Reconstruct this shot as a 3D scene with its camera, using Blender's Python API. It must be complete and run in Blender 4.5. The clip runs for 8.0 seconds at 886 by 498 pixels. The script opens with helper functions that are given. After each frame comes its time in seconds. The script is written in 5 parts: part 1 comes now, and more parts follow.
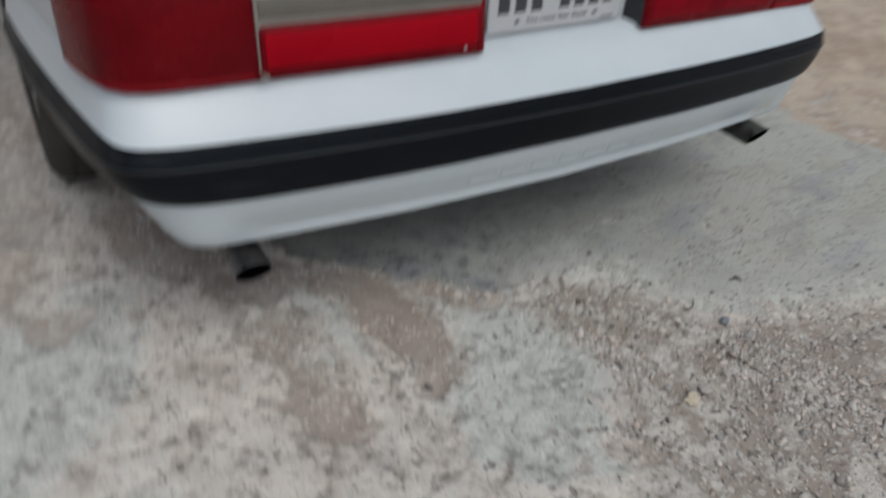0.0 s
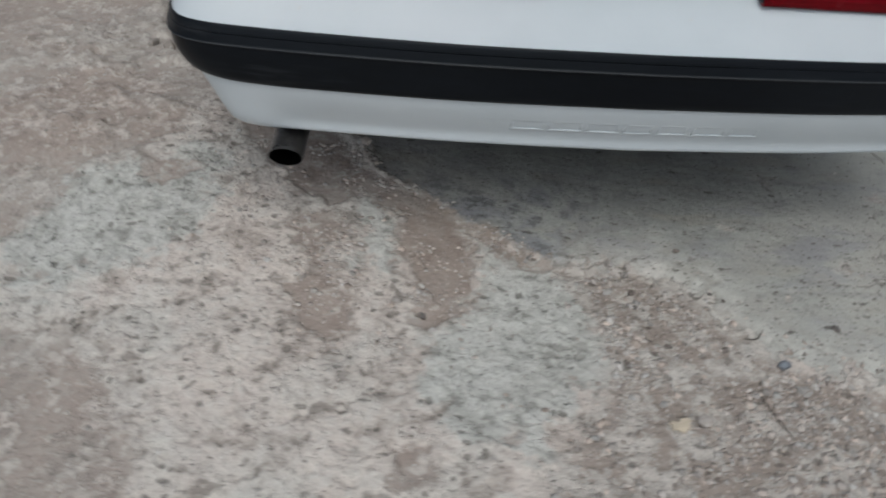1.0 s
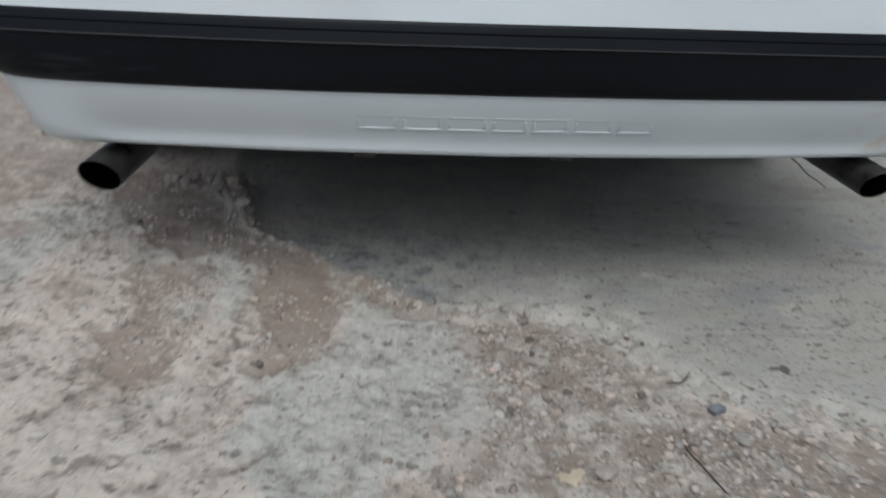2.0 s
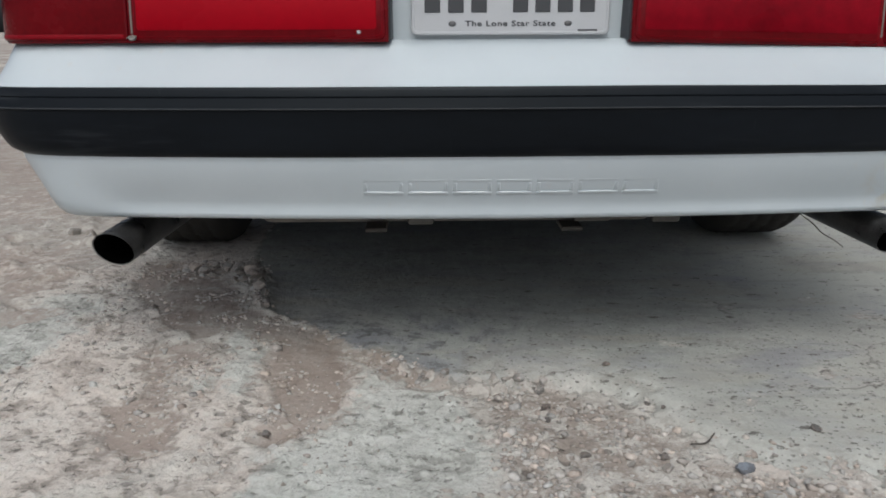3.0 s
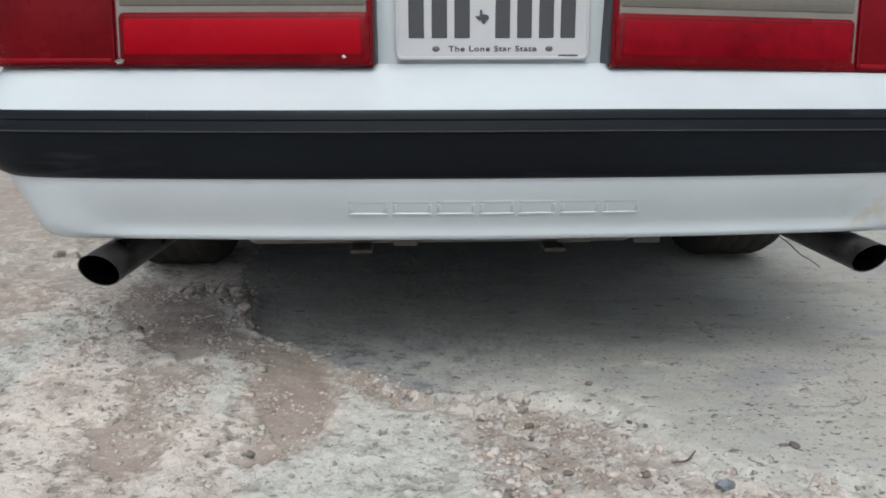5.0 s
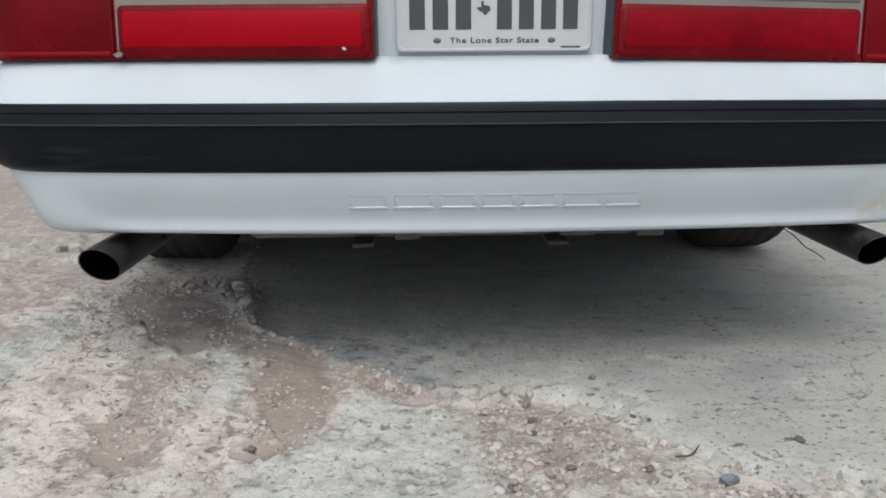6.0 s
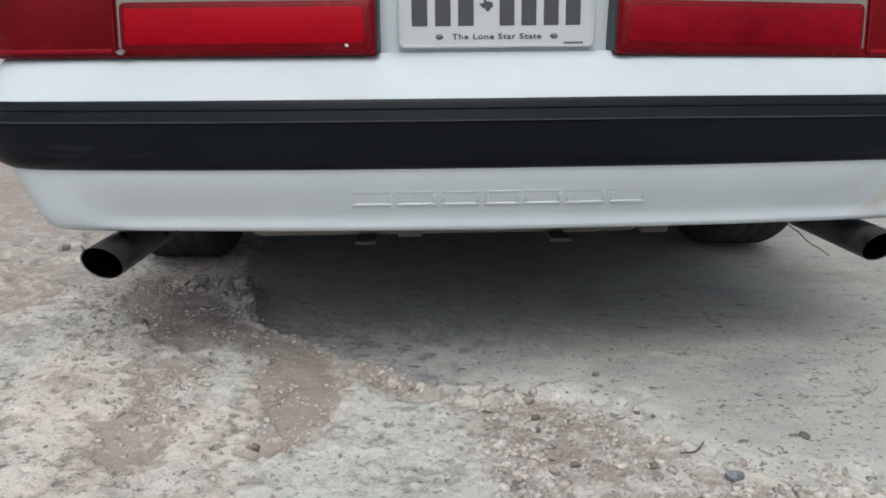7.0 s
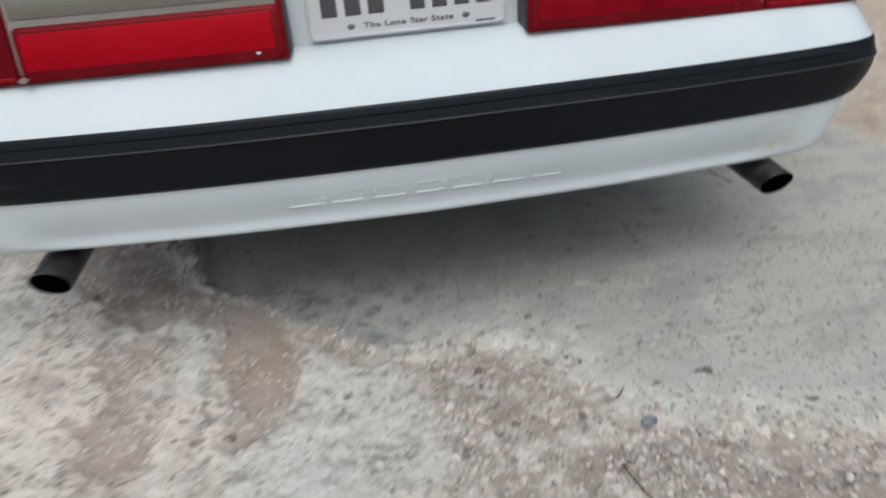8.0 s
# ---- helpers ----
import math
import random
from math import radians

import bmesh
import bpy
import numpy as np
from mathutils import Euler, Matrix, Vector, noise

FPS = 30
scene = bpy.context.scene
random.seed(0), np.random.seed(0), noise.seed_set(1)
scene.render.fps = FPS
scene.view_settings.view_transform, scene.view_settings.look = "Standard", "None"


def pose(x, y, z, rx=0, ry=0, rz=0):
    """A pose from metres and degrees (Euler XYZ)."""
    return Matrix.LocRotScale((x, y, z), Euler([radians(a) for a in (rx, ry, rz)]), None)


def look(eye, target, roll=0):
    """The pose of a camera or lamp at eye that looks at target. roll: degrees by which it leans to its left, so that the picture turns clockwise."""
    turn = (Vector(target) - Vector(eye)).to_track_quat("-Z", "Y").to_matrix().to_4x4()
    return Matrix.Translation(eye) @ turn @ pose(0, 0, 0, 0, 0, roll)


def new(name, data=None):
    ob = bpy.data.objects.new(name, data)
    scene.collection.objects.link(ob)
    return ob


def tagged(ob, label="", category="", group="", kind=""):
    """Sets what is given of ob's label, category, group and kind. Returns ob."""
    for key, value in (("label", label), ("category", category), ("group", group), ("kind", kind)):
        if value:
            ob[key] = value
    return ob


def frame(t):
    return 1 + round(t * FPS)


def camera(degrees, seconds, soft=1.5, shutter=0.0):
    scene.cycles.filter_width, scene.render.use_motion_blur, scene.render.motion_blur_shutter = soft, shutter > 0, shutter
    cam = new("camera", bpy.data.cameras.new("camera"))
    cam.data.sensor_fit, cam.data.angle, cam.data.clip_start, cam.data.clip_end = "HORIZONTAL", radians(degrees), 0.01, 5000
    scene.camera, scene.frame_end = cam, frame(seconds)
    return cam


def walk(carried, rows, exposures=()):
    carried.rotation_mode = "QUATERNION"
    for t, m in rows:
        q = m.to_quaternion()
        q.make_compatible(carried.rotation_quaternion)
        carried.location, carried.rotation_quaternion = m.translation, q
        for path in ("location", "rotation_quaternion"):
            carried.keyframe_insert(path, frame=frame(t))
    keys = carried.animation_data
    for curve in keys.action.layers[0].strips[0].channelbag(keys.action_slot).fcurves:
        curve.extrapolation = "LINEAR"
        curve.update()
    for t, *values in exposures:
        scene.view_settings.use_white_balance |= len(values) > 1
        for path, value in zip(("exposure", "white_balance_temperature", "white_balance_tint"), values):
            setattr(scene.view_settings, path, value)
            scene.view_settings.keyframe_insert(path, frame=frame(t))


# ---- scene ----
cam = camera(60.0, 8.0, soft=1.75, shutter=0.65)
PATH = [
    (0, (-0.913, -1.07, 1.002), (-0.006, 0.289, -0.152), 5.2),
    (0.2, (-0.839, -1.067, 0.988), (-0.045, 0.277, -0.262), 6.9),
    (0.3, (-0.783, -1.097, 0.981), (-0.058, 0.310, -0.241), 5.0),
    (0.5, (-0.705, -1.134, 0.948), (-0.151, 0.428, -0.172), 4.5),
    (0.7, (-0.581, -1.188, 0.97), (-0.256, 0.364, -0.249), 3.8),
    (1, (-0.439, -1.257, 0.985), (-0.284, 0.285, -0.279), 5.0),
    (1.2, (-0.363, -1.247, 0.964), (-0.206, 0.301, -0.292), 5.8),
    (1.5, (-0.233, -1.234, 0.913), (-0.122, 0.382, -0.26), 4.4),
    (1.7, (-0.161, -1.240, 0.797), (-0.133, 0.471, -0.237), 0.6),
    (1.8, (-0.138, -1.233, 0.742), (-0.085, 0.509, -0.239), 1.4),
    (2, (-0.153, -1.206, 0.633), (-0.051, 0.604, -0.212), 2.1),
    (2.2, (-0.153, -1.189, 0.575), (-0.066, 0.684, -0.121), 0.8),
    (3.3, (-0.115, -1.24, 0.547), (-0.095, 0.684, 0.0), -0.2),
    (3.5, (-0.117, -1.238, 0.546), (-0.081, 0.687, 0.002), 0.4),
    (4, (-0.119, -1.245, 0.55), (-0.065, 0.686, 0.031), 1.5),
    (4.5, (-0.116, -1.246, 0.552), (-0.055, 0.69, 0.052), 0.2),
    (4.7, (-0.119, -1.247, 0.550), (-0.055, 0.691, 0.060), 0.0),
    (5.8, (-0.114, -1.239, 0.547), (-0.064, 0.694, 0.040), -0.5),
    (6, (-0.114, -1.238, 0.546), (-0.064, 0.695, 0.038), -0.4),
    (6.5, (-0.116, -1.237, 0.545), (-0.071, 0.696, 0.037), -0.3),
    (7, (-0.117, -1.236, 0.543), (-0.07, 0.697, 0.031), -0.6),
    (7.4, (-0.108, -1.215, 0.541), (0.001, 0.711, 0.012), 0.5),
    (7.5, (-0.108, -1.219, 0.543), (0.021, 0.691, -0.035), -0.65),
    (7.6, (-0.099, -1.199, 0.581), (0.037, 0.663, -0.135), -2.6),
    (7.8, (-0.084, -1.199, 0.673), (0.089, 0.625, -0.127), -3.8),
    (7.9, (-0.099, -1.199, 0.753), (0.106, 0.587, -0.123), -4.3),
    (8, (-0.103, -1.202, 0.831), (0.079, 0.528, -0.157), -4.8),
]
walk(cam, [(t, look(eye, target, roll)) for t, eye, target, roll in PATH], [(0, -0.36, 5860, 1), (0.5, -0.39, 5860, 1), (1, -0.36, 5860, 1), (1.5, -0.36, 5860, 1), (2.2, -0.37, 5860, 1), (3.3, 0.0, 5900, 1), (4, 0.10, 5900, 1), (4.7, 0.18, 5900, 1), (7.4, 0.14, 5900, 1), (8, 0.12, 5900, 1)])

# ---- world and light: high overcast, late in the day ----
world = bpy.data.worlds.new("world")
scene.world = world
world.use_nodes = True
wn, wl = world.node_tree.nodes, world.node_tree.links
sky = wn.new("ShaderNodeTexSky")
sky.sky_type = "NISHITA"
sky.sun_disc = False
sky.sun_elevation, sky.sun_rotation = radians(58), radians(184)
sky.air_density, sky.dust_density, sky.ozone_density = 0.3, 7.0, 0.3
wn["Background"].inputs["Strength"].default_value = 0.15
wl.new(sky.outputs["Color"], wn["Background"].inputs["Color"])

sun_data = bpy.data.lights.new("sun", "SUN")
sun_data.energy, sun_data.angle, sun_data.color = 0.6, radians(160), (1.0, 0.975, 0.94)
sun = new("sun", sun_data)
sun.matrix_world = look((-0.15, -2.06, 3.3), (0, 0, 0))


# ---- materials ----
def material(name, base=(0.5, 0.5, 0.5), rough=0.5, metal=0.0, coat=0.0):
    mat = bpy.data.materials.new(name)
    mat.use_nodes = True
    b = mat.node_tree.nodes["Principled BSDF"]
    b.inputs["Base Color"].default_value = (*base, 1)
    b.inputs["Roughness"].default_value = rough
    b.inputs["Metallic"].default_value = metal
    b.inputs["Coat Weight"].default_value = coat
    b.inputs["Coat Roughness"].default_value = 0.12
    return mat, mat.node_tree.nodes, mat.node_tree.links, b


def node(nodes, kind, **values):
    n = nodes.new(kind)
    for key, value in values.items():
        n.inputs[key.replace("_", " ")].default_value = value
    return n


def noise_tex(nodes, links, scale, detail=4.0, rough=0.55, coords=None, stretch=None):
    n = node(nodes, "ShaderNodeTexNoise", Scale=scale, Detail=detail, Roughness=rough)
    tc = nodes.new("ShaderNodeTexCoord") if coords is None else coords
    if stretch:
        m = nodes.new("ShaderNodeMapping")
        m.inputs["Scale"].default_value = stretch
        links.new(tc.outputs["Object"], m.inputs["Vector"])
        links.new(m.outputs["Vector"], n.inputs["Vector"])
    else:
        links.new(tc.outputs["Object"], n.inputs["Vector"])
    return n


def span(nodes, links, source, a, b, lo=0.0, hi=1.0, smooth=True):
    n = nodes.new("ShaderNodeMapRange")
    n.interpolation_type = "SMOOTHSTEP" if smooth else "LINEAR"
    for key, value in (("From Min", a), ("From Max", b), ("To Min", lo), ("To Max", hi)):
        n.inputs[key].default_value = value
    links.new(source, n.inputs["Value"])
    return n.outputs["Result"]


def maths(nodes, links, op, a, b=None):
    n = nodes.new("ShaderNodeMath")
    n.operation = op
    for k, v in enumerate((a, b)):
        if v is None:
            continue
        if isinstance(v, (int, float)):
            n.inputs[k].default_value = v
        else:
            links.new(v, n.inputs[k])
    return n.outputs["Value"]


def blend(nodes, links, fac, a, b, kind="MIX"):
    n = nodes.new("ShaderNodeMix")
    n.data_type, n.blend_type = "RGBA", kind
    for slot, v in ((0, fac), (6, a), (7, b)):
        if isinstance(v, (int, float)):
            n.inputs[slot].default_value = v
        elif isinstance(v, tuple):
            n.inputs[slot].default_value = (*v, 1)
        else:
            links.new(v, n.inputs[slot])
    return n.outputs[2]


def bump(nodes, links, b, height, strength=0.3, distance=0.003):
    n = nodes.new("ShaderNodeBump")
    n.inputs["Strength"].default_value, n.inputs["Distance"].default_value = strength, distance
    links.new(height, n.inputs["Height"])
    links.new(n.outputs["Normal"], b.inputs["Normal"])


def simple(name, base, rough, metal=0.0, coat=0.0, spread=0.08, scale=14.0, rough_spread=0.1, relief=0.0, stretch=None, gloss=0.5):
    """A surface with a little variation of tone and gloss at two scales."""
    mat, nodes, links, b = material(name, base, rough, metal, coat)
    big = noise_tex(nodes, links, scale, stretch=stretch)
    fine = noise_tex(nodes, links, scale * 14, stretch=stretch)
    both = maths(nodes, links, "ADD", maths(nodes, links, "MULTIPLY", big.outputs[0], 0.65), maths(nodes, links, "MULTIPLY", fine.outputs[0], 0.35))
    tone = span(nodes, links, both, 0.3, 0.7, 0, 1, False)
    dark = tuple(c * (1 - spread) for c in base)
    light = tuple(min(1, c * (1 + spread)) for c in base)
    links.new(blend(nodes, links, tone, dark, light), b.inputs["Base Color"])
    links.new(span(nodes, links, big.outputs[0], 0.3, 0.7, max(0.02, rough - rough_spread), min(1, rough + rough_spread), False), b.inputs["Roughness"])
    b.inputs["Specular IOR Level"].default_value = gloss
    if relief:
        bump(nodes, links, b, fine.outputs[0], 0.4, relief)
    return mat


def paint_material():
    """White car paint, a little dull, with a film of dust low down on the car's skirt."""
    mat, nodes, links, b = material("white_paint", (0.8, 0.81, 0.82), 0.32, 0.0, 0.35)
    big = noise_tex(nodes, links, 5.0)
    fine = noise_tex(nodes, links, 70.0, 6.0, 0.65, stretch=(1, 1, 0.25))
    tone = span(nodes, links, big.outputs[0], 0.3, 0.7)
    clean = blend(nodes, links, tone, (0.455, 0.505, 0.540), (0.487, 0.537, 0.572))
    specks = span(nodes, links, fine.outputs[0], 0.60, 0.78, 0, 0.35)
    tc = nodes.new("ShaderNodeTexCoord")
    away = nodes.new("ShaderNodeVectorMath")
    away.operation = "DISTANCE"
    links.new(tc.outputs["Object"], away.inputs[0])
    away.inputs[1].default_value = (0.60, -0.07, 0.318)
    stain = maths(nodes, links, "MULTIPLY", span(nodes, links, away.outputs["Value"], 0.07, 0.01, 0, 0.6), span(nodes, links, noise_tex(nodes, links, 28.0).outputs[0], 0.42, 0.62))
    clean = blend(nodes, links, stain, clean, (0.42, 0.37, 0.27))
    links.new(blend(nodes, links, specks, clean, (0.50, 0.47, 0.43)), b.inputs["Base Color"])
    links.new(span(nodes, links, big.outputs[0], 0.3, 0.7, 0.28, 0.42), b.inputs["Roughness"])
    return mat


WHITE = paint_material()
RUBBER = simple("black_rubber", (0.0035, 0.0045, 0.0065), 0.40, spread=0.5, scale=6, relief=0.0004, stretch=(0.3, 1, 1), gloss=0.16)


def scuffed(mat):
    """A few pale scuffs and smears on a dark surface."""
    nodes, links = mat.node_tree.nodes, mat.node_tree.links
    b = nodes["Principled BSDF"]
    old = b.inputs["Base Color"].links[0].from_socket
    tall = noise_tex(nodes, links, 26.0, 3.0, 0.6, stretch=(1.0, 1.0, 0.22)).outputs[0]
    long = noise_tex(nodes, links, 16.0, 4.0, 0.6, stretch=(0.12, 1.0, 1.6)).outputs[0]
    marks = maths(nodes, links, "MAXIMUM", span(nodes, links, tall, 0.68, 0.78, 0, 0.35), span(nodes, links, long, 0.60, 0.72, 0, 0.18))
    links.new(blend(nodes, links, marks, old, (0.055, 0.060, 0.066)), b.inputs["Base Color"])
    return mat


RUBBER = scuffed(RUBBER)
# paler than the strip: the bead's highlight is put into its colour
SHEEN_RUBBER = simple("rubber_bead_sheen", (0.019, 0.022, 0.026), 0.7, spread=0.5, scale=9, stretch=(0.3, 1, 1))
RUBBER.node_tree.nodes["Principled BSDF"].inputs["Specular Tint"].default_value = (0.84, 0.93, 1.0, 1.0)
TYRE = simple("tyre_rubber", (0.048, 0.045, 0.041), 0.9, spread=0.25, scale=9, relief=0.001, gloss=0.15)
UNDER = simple("underbody_black", (0.075, 0.068, 0.06), 0.8, spread=0.4, scale=7, relief=0.001)
TANK = simple("dusty_steel", (0.22, 0.20, 0.18), 0.65, 0.3, spread=0.4, scale=9)
BRACKET = simple("grimy_steel", (0.11, 0.105, 0.095), 0.7, 0.2, spread=0.5, scale=12)
RIM = simple("alloy", (0.45, 0.45, 0.46), 0.35, 0.9)
PIPE = simple("sooty_steel", (0.125, 0.124, 0.125), 0.40, 0.8, spread=0.65, scale=22, rough_spread=0.18)
SOOT = simple("soot", (0.003, 0.003, 0.003), 0.95, gloss=0.03)
RED_DARK = simple("dark_red_lens", (0.108, 0.0012, 0.0045), 0.25, coat=0.03, spread=0.32, scale=9, gloss=0.10)
RED_EDGE = simple("red_lens_edge", (0.17, 0.0016, 0.007), 0.25, spread=0.2, scale=9, gloss=0.12)
RED = simple("red_lens", (0.36, 0.004, 0.010), 0.22, coat=0.05, spread=0.12, scale=6, gloss=0.15)
RED_BRIGHT = simple("bright_red_reflector", (0.255, 0.0012, 0.008), 0.3, spread=0.10, scale=5, gloss=0.05)
RED_DEEP = simple("deep_red_reflector", (0.150, 0.0014, 0.007), 0.3, spread=0.5, scale=4, gloss=0.05)
CLEAR = simple("smoked_clear_lens", (0.115, 0.108, 0.092), 0.2, coat=0.2, spread=0.14, scale=6)
BEZEL = simple("grey_lens_frame", (0.16, 0.15, 0.135), 0.4, spread=0.2, scale=12)
BLACK = simple("black_plastic", (0.02, 0.022, 0.028), 0.5, spread=0.2)
PLATE = simple("plate_white", (0.41, 0.42, 0.44), 0.4, spread=0.04, scale=20)
INK = simple("plate_ink", (0.035, 0.037, 0.042), 0.5, spread=0.15, scale=60)
SCREW = simple("dull_zinc", (0.11, 0.11, 0.115), 0.5, 0.6)
GLASS_DARK = simple("tinted_window", (0.012, 0.014, 0.015), 0.06, coat=0.5)


def ground_material():
    """Worn concrete with dirt and painted shade in its hollows, a smooth slab and a band of gravel, told apart by the
    sheet's own attributes.
    """
    mat, nodes, links, b = material("worn_concrete_and_dirt", (0.4, 0.38, 0.35), 0.9)
    tc = nodes.new("ShaderNodeTexCoord")

    def attr(name):
        n = nodes.new("ShaderNodeAttribute")
        n.attribute_name = name
        return n.outputs["Fac"]

    def tex(scale, detail=5.0, rough=0.6):
        return noise_tex(nodes, links, scale, detail, rough, tc).outputs[0]

    def add(a, c):
        return maths(nodes, links, "ADD", a, c)

    def mul(a, c):
        return maths(nodes, links, "MULTIPLY", a, c)

    wide, mid, small, grain = tex(2.2), tex(11.0), tex(48.0, 6.0, 0.68), tex(230.0, 4.0, 0.7)
    flakes = tex(23.0, 7.0, 0.72)
    ragged = add(mul(add(mid, -0.5), 0.16), add(mul(add(flakes, -0.5), 0.24), mul(add(grain, -0.5), 0.03)))
    # rough old concrete: pale flaked crust, brown dust and bare aggregate where the crust has gone
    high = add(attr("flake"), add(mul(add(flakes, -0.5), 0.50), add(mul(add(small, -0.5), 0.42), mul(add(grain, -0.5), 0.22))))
    crust = blend(nodes, links, span(nodes, links, mid, 0.38, 0.62), (0.58, 0.512, 0.472), (0.65, 0.592, 0.548))
    crust = blend(nodes, links, span(nodes, links, wide, 0.44, 0.58, 0, 0.5), crust, (0.545, 0.545, 0.515))
    crust = blend(nodes, links, span(nodes, links, high, 0.03, 0.22, 0, 0.5), crust, (0.65, 0.62, 0.585))
    stain = span(nodes, links, add(mid, mul(high, 0.45)), 0.48, 0.35)
    crust = blend(nodes, links, mul(stain, 0.5), crust, (0.355, 0.312, 0.280))
    # shade and dust of the low spots, painted darker by height
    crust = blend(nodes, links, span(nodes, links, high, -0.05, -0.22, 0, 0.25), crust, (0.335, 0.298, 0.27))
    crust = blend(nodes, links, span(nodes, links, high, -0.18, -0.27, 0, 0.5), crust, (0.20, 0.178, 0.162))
    chips = noise_tex(nodes, links, 85.0, 3.0, 0.62, tc).outputs[0]
    lit, bare = span(nodes, links, chips, 0.545, 0.575), span(nodes, links, chips, 0.43, 0.40)
    crust = blend(nodes, links, mul(mul(lit, span(nodes, links, flakes, 0.42, 0.58)), 0.3), crust, (0.66, 0.63, 0.595))
    crust = blend(nodes, links, mul(mul(bare, span(nodes, links, add(mul(mid, 0.6), mul(flakes, 0.4)), 0.54, 0.42)), 0.38), crust, (0.31, 0.272, 0.245))
    pale_m = span(nodes, links, add(attr("pale"), ragged), -0.02, 0.02)
    pale = blend(nodes, links, span(nodes, links, high, -0.16, 0.14), (0.45, 0.45, 0.425), (0.565, 0.565, 0.54))
    # low spots of the pale concrete get their shade by colour too
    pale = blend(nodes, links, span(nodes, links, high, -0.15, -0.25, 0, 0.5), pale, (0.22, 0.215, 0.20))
    pale = blend(nodes, links, mul(lit, 0.2), pale, (0.59, 0.585, 0.56))
    pale = blend(nodes, links, mul(bare, 0.25), pale, (0.29, 0.285, 0.265))
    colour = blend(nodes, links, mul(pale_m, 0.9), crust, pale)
    # the smooth slab
    apart = nodes.new("ShaderNodeSeparateXYZ")
    links.new(tc.outputs["Object"], apart.inputs[0])
    west = span(nodes, links, apart.outputs["X"], -0.07, -0.17)
    east = span(nodes, links, apart.outputs["X"], -0.12, -0.04)
    slab_m = span(nodes, links, add(add(attr("slab"), mul(east, 0.025)), mul(ragged, add(mul(east, 0.5), 0.4))), -0.006, 0.010)
    slab = blend(nodes, links, span(nodes, links, mid, 0.32, 0.68), (0.285, 0.29, 0.278), (0.36, 0.365, 0.35))
    slab = blend(nodes, links, span(nodes, links, flakes, 0.5, 0.68, 0, 0.5), slab, (0.40, 0.405, 0.39))
    slab = blend(nodes, links, mul(span(nodes, links, add(apart.outputs["X"], mul(add(wide, -0.5), 0.6)), 0.20, 0.60), 0.75), slab, (0.455, 0.448, 0.415))
    slab = blend(nodes, links, span(nodes, links, wide, 0.50, 0.66, 0, 0.4), slab, (0.39, 0.362, 0.335))
    slab = blend(nodes, links, span(nodes, links, small, 0.42, 0.34, 0, 0.6), slab, (0.22, 0.215, 0.20))
    rim = mul(mul(span(nodes, links, attr("slab"), 0.010, 0.002), west), span(nodes, links, flakes, 0.38, 0.52))
    slab = blend(nodes, links, mul(rim, 0.55), slab, (0.51, 0.48, 0.445))
    streak = noise_tex(nodes, links, 9.0, 6.0, 0.65, tc, (0.35, 1.6, 1.0)).outputs[0]
    slab = blend(nodes, links, span(nodes, links, streak, 0.53, 0.64, 0, 0.42), slab, (0.24, 0.238, 0.225))
    slab = blend(nodes, links, span(nodes, links, tex(5.0, 6.0, 0.62), 0.47, 0.36, 0, 0.5), slab, (0.265, 0.262, 0.262))
    slab = blend(nodes, links, span(nodes, links, streak, 0.47, 0.38, 0, 0.35), slab, (0.43, 0.425, 0.405))
    tinge = noise_tex(nodes, links, 6.0, 5.0, 0.6, tc, (0.5, 1.3, 1.0)).outputs["Color"]
    tint = nodes.new("ShaderNodeSeparateColor")
    links.new(tinge, tint.inputs[0])
    slab = blend(nodes, links, span(nodes, links, tint.outputs[0], 0.53, 0.64, 0, 0.4), slab, (0.285, 0.285, 0.325))
    slab = blend(nodes, links, span(nodes, links, tint.outputs[1], 0.53, 0.64, 0, 0.4), slab, (0.36, 0.335, 0.285))
    slab = blend(nodes, links, span(nodes, links, tint.outputs[2], 0.55, 0.66, 0, 0.35), slab, (0.44, 0.44, 0.415))
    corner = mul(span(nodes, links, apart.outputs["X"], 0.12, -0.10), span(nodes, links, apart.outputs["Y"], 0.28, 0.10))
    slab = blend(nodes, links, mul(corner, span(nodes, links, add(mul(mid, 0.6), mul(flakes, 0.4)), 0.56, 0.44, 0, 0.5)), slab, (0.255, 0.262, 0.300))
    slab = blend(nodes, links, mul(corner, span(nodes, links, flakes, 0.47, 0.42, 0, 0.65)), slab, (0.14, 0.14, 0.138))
    # paler towards the slab's edge on the east side
    pale_edge = mul(east, span(nodes, links, add(attr("slab"), mul(add(flakes, -0.5), 0.25)), 0.13, 0.0))
    slab = blend(nodes, links, mul(pale_edge, 0.75), slab, blend(nodes, links, span(nodes, links, flakes, 0.4, 0.6), (0.40, 0.385, 0.355), (0.53, 0.52, 0.49)))
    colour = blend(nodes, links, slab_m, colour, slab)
    # dirt
    dirt_m = span(nodes, links, add(attr("dirt"), mul(ragged, 1.1)), -0.022, 0.024)
    wet = add(attr("damp"), add(mul(add(grain, -0.5), 0.4), mul(add(small, -0.5), 0.5)))
    dirt_m = maths(nodes, links, "MAXIMUM", dirt_m, span(nodes, links, wet, 0.42, 0.52))
    dirt = blend(nodes, links, span(nodes, links, mid, 0.34, 0.62), (0.286, 0.234, 0.208), (0.376, 0.318, 0.285))
    dirt = blend(nodes, links, span(nodes, links, add(mul(wide, 0.5), mul(flakes, 0.5)), 0.47, 0.58, 0, 0.75), dirt, (0.43, 0.393, 0.363))
    dirt = blend(nodes, links, span(nodes, links, grain, 0.58, 0.76, 0, 0.5), dirt, (0.47, 0.425, 0.385))
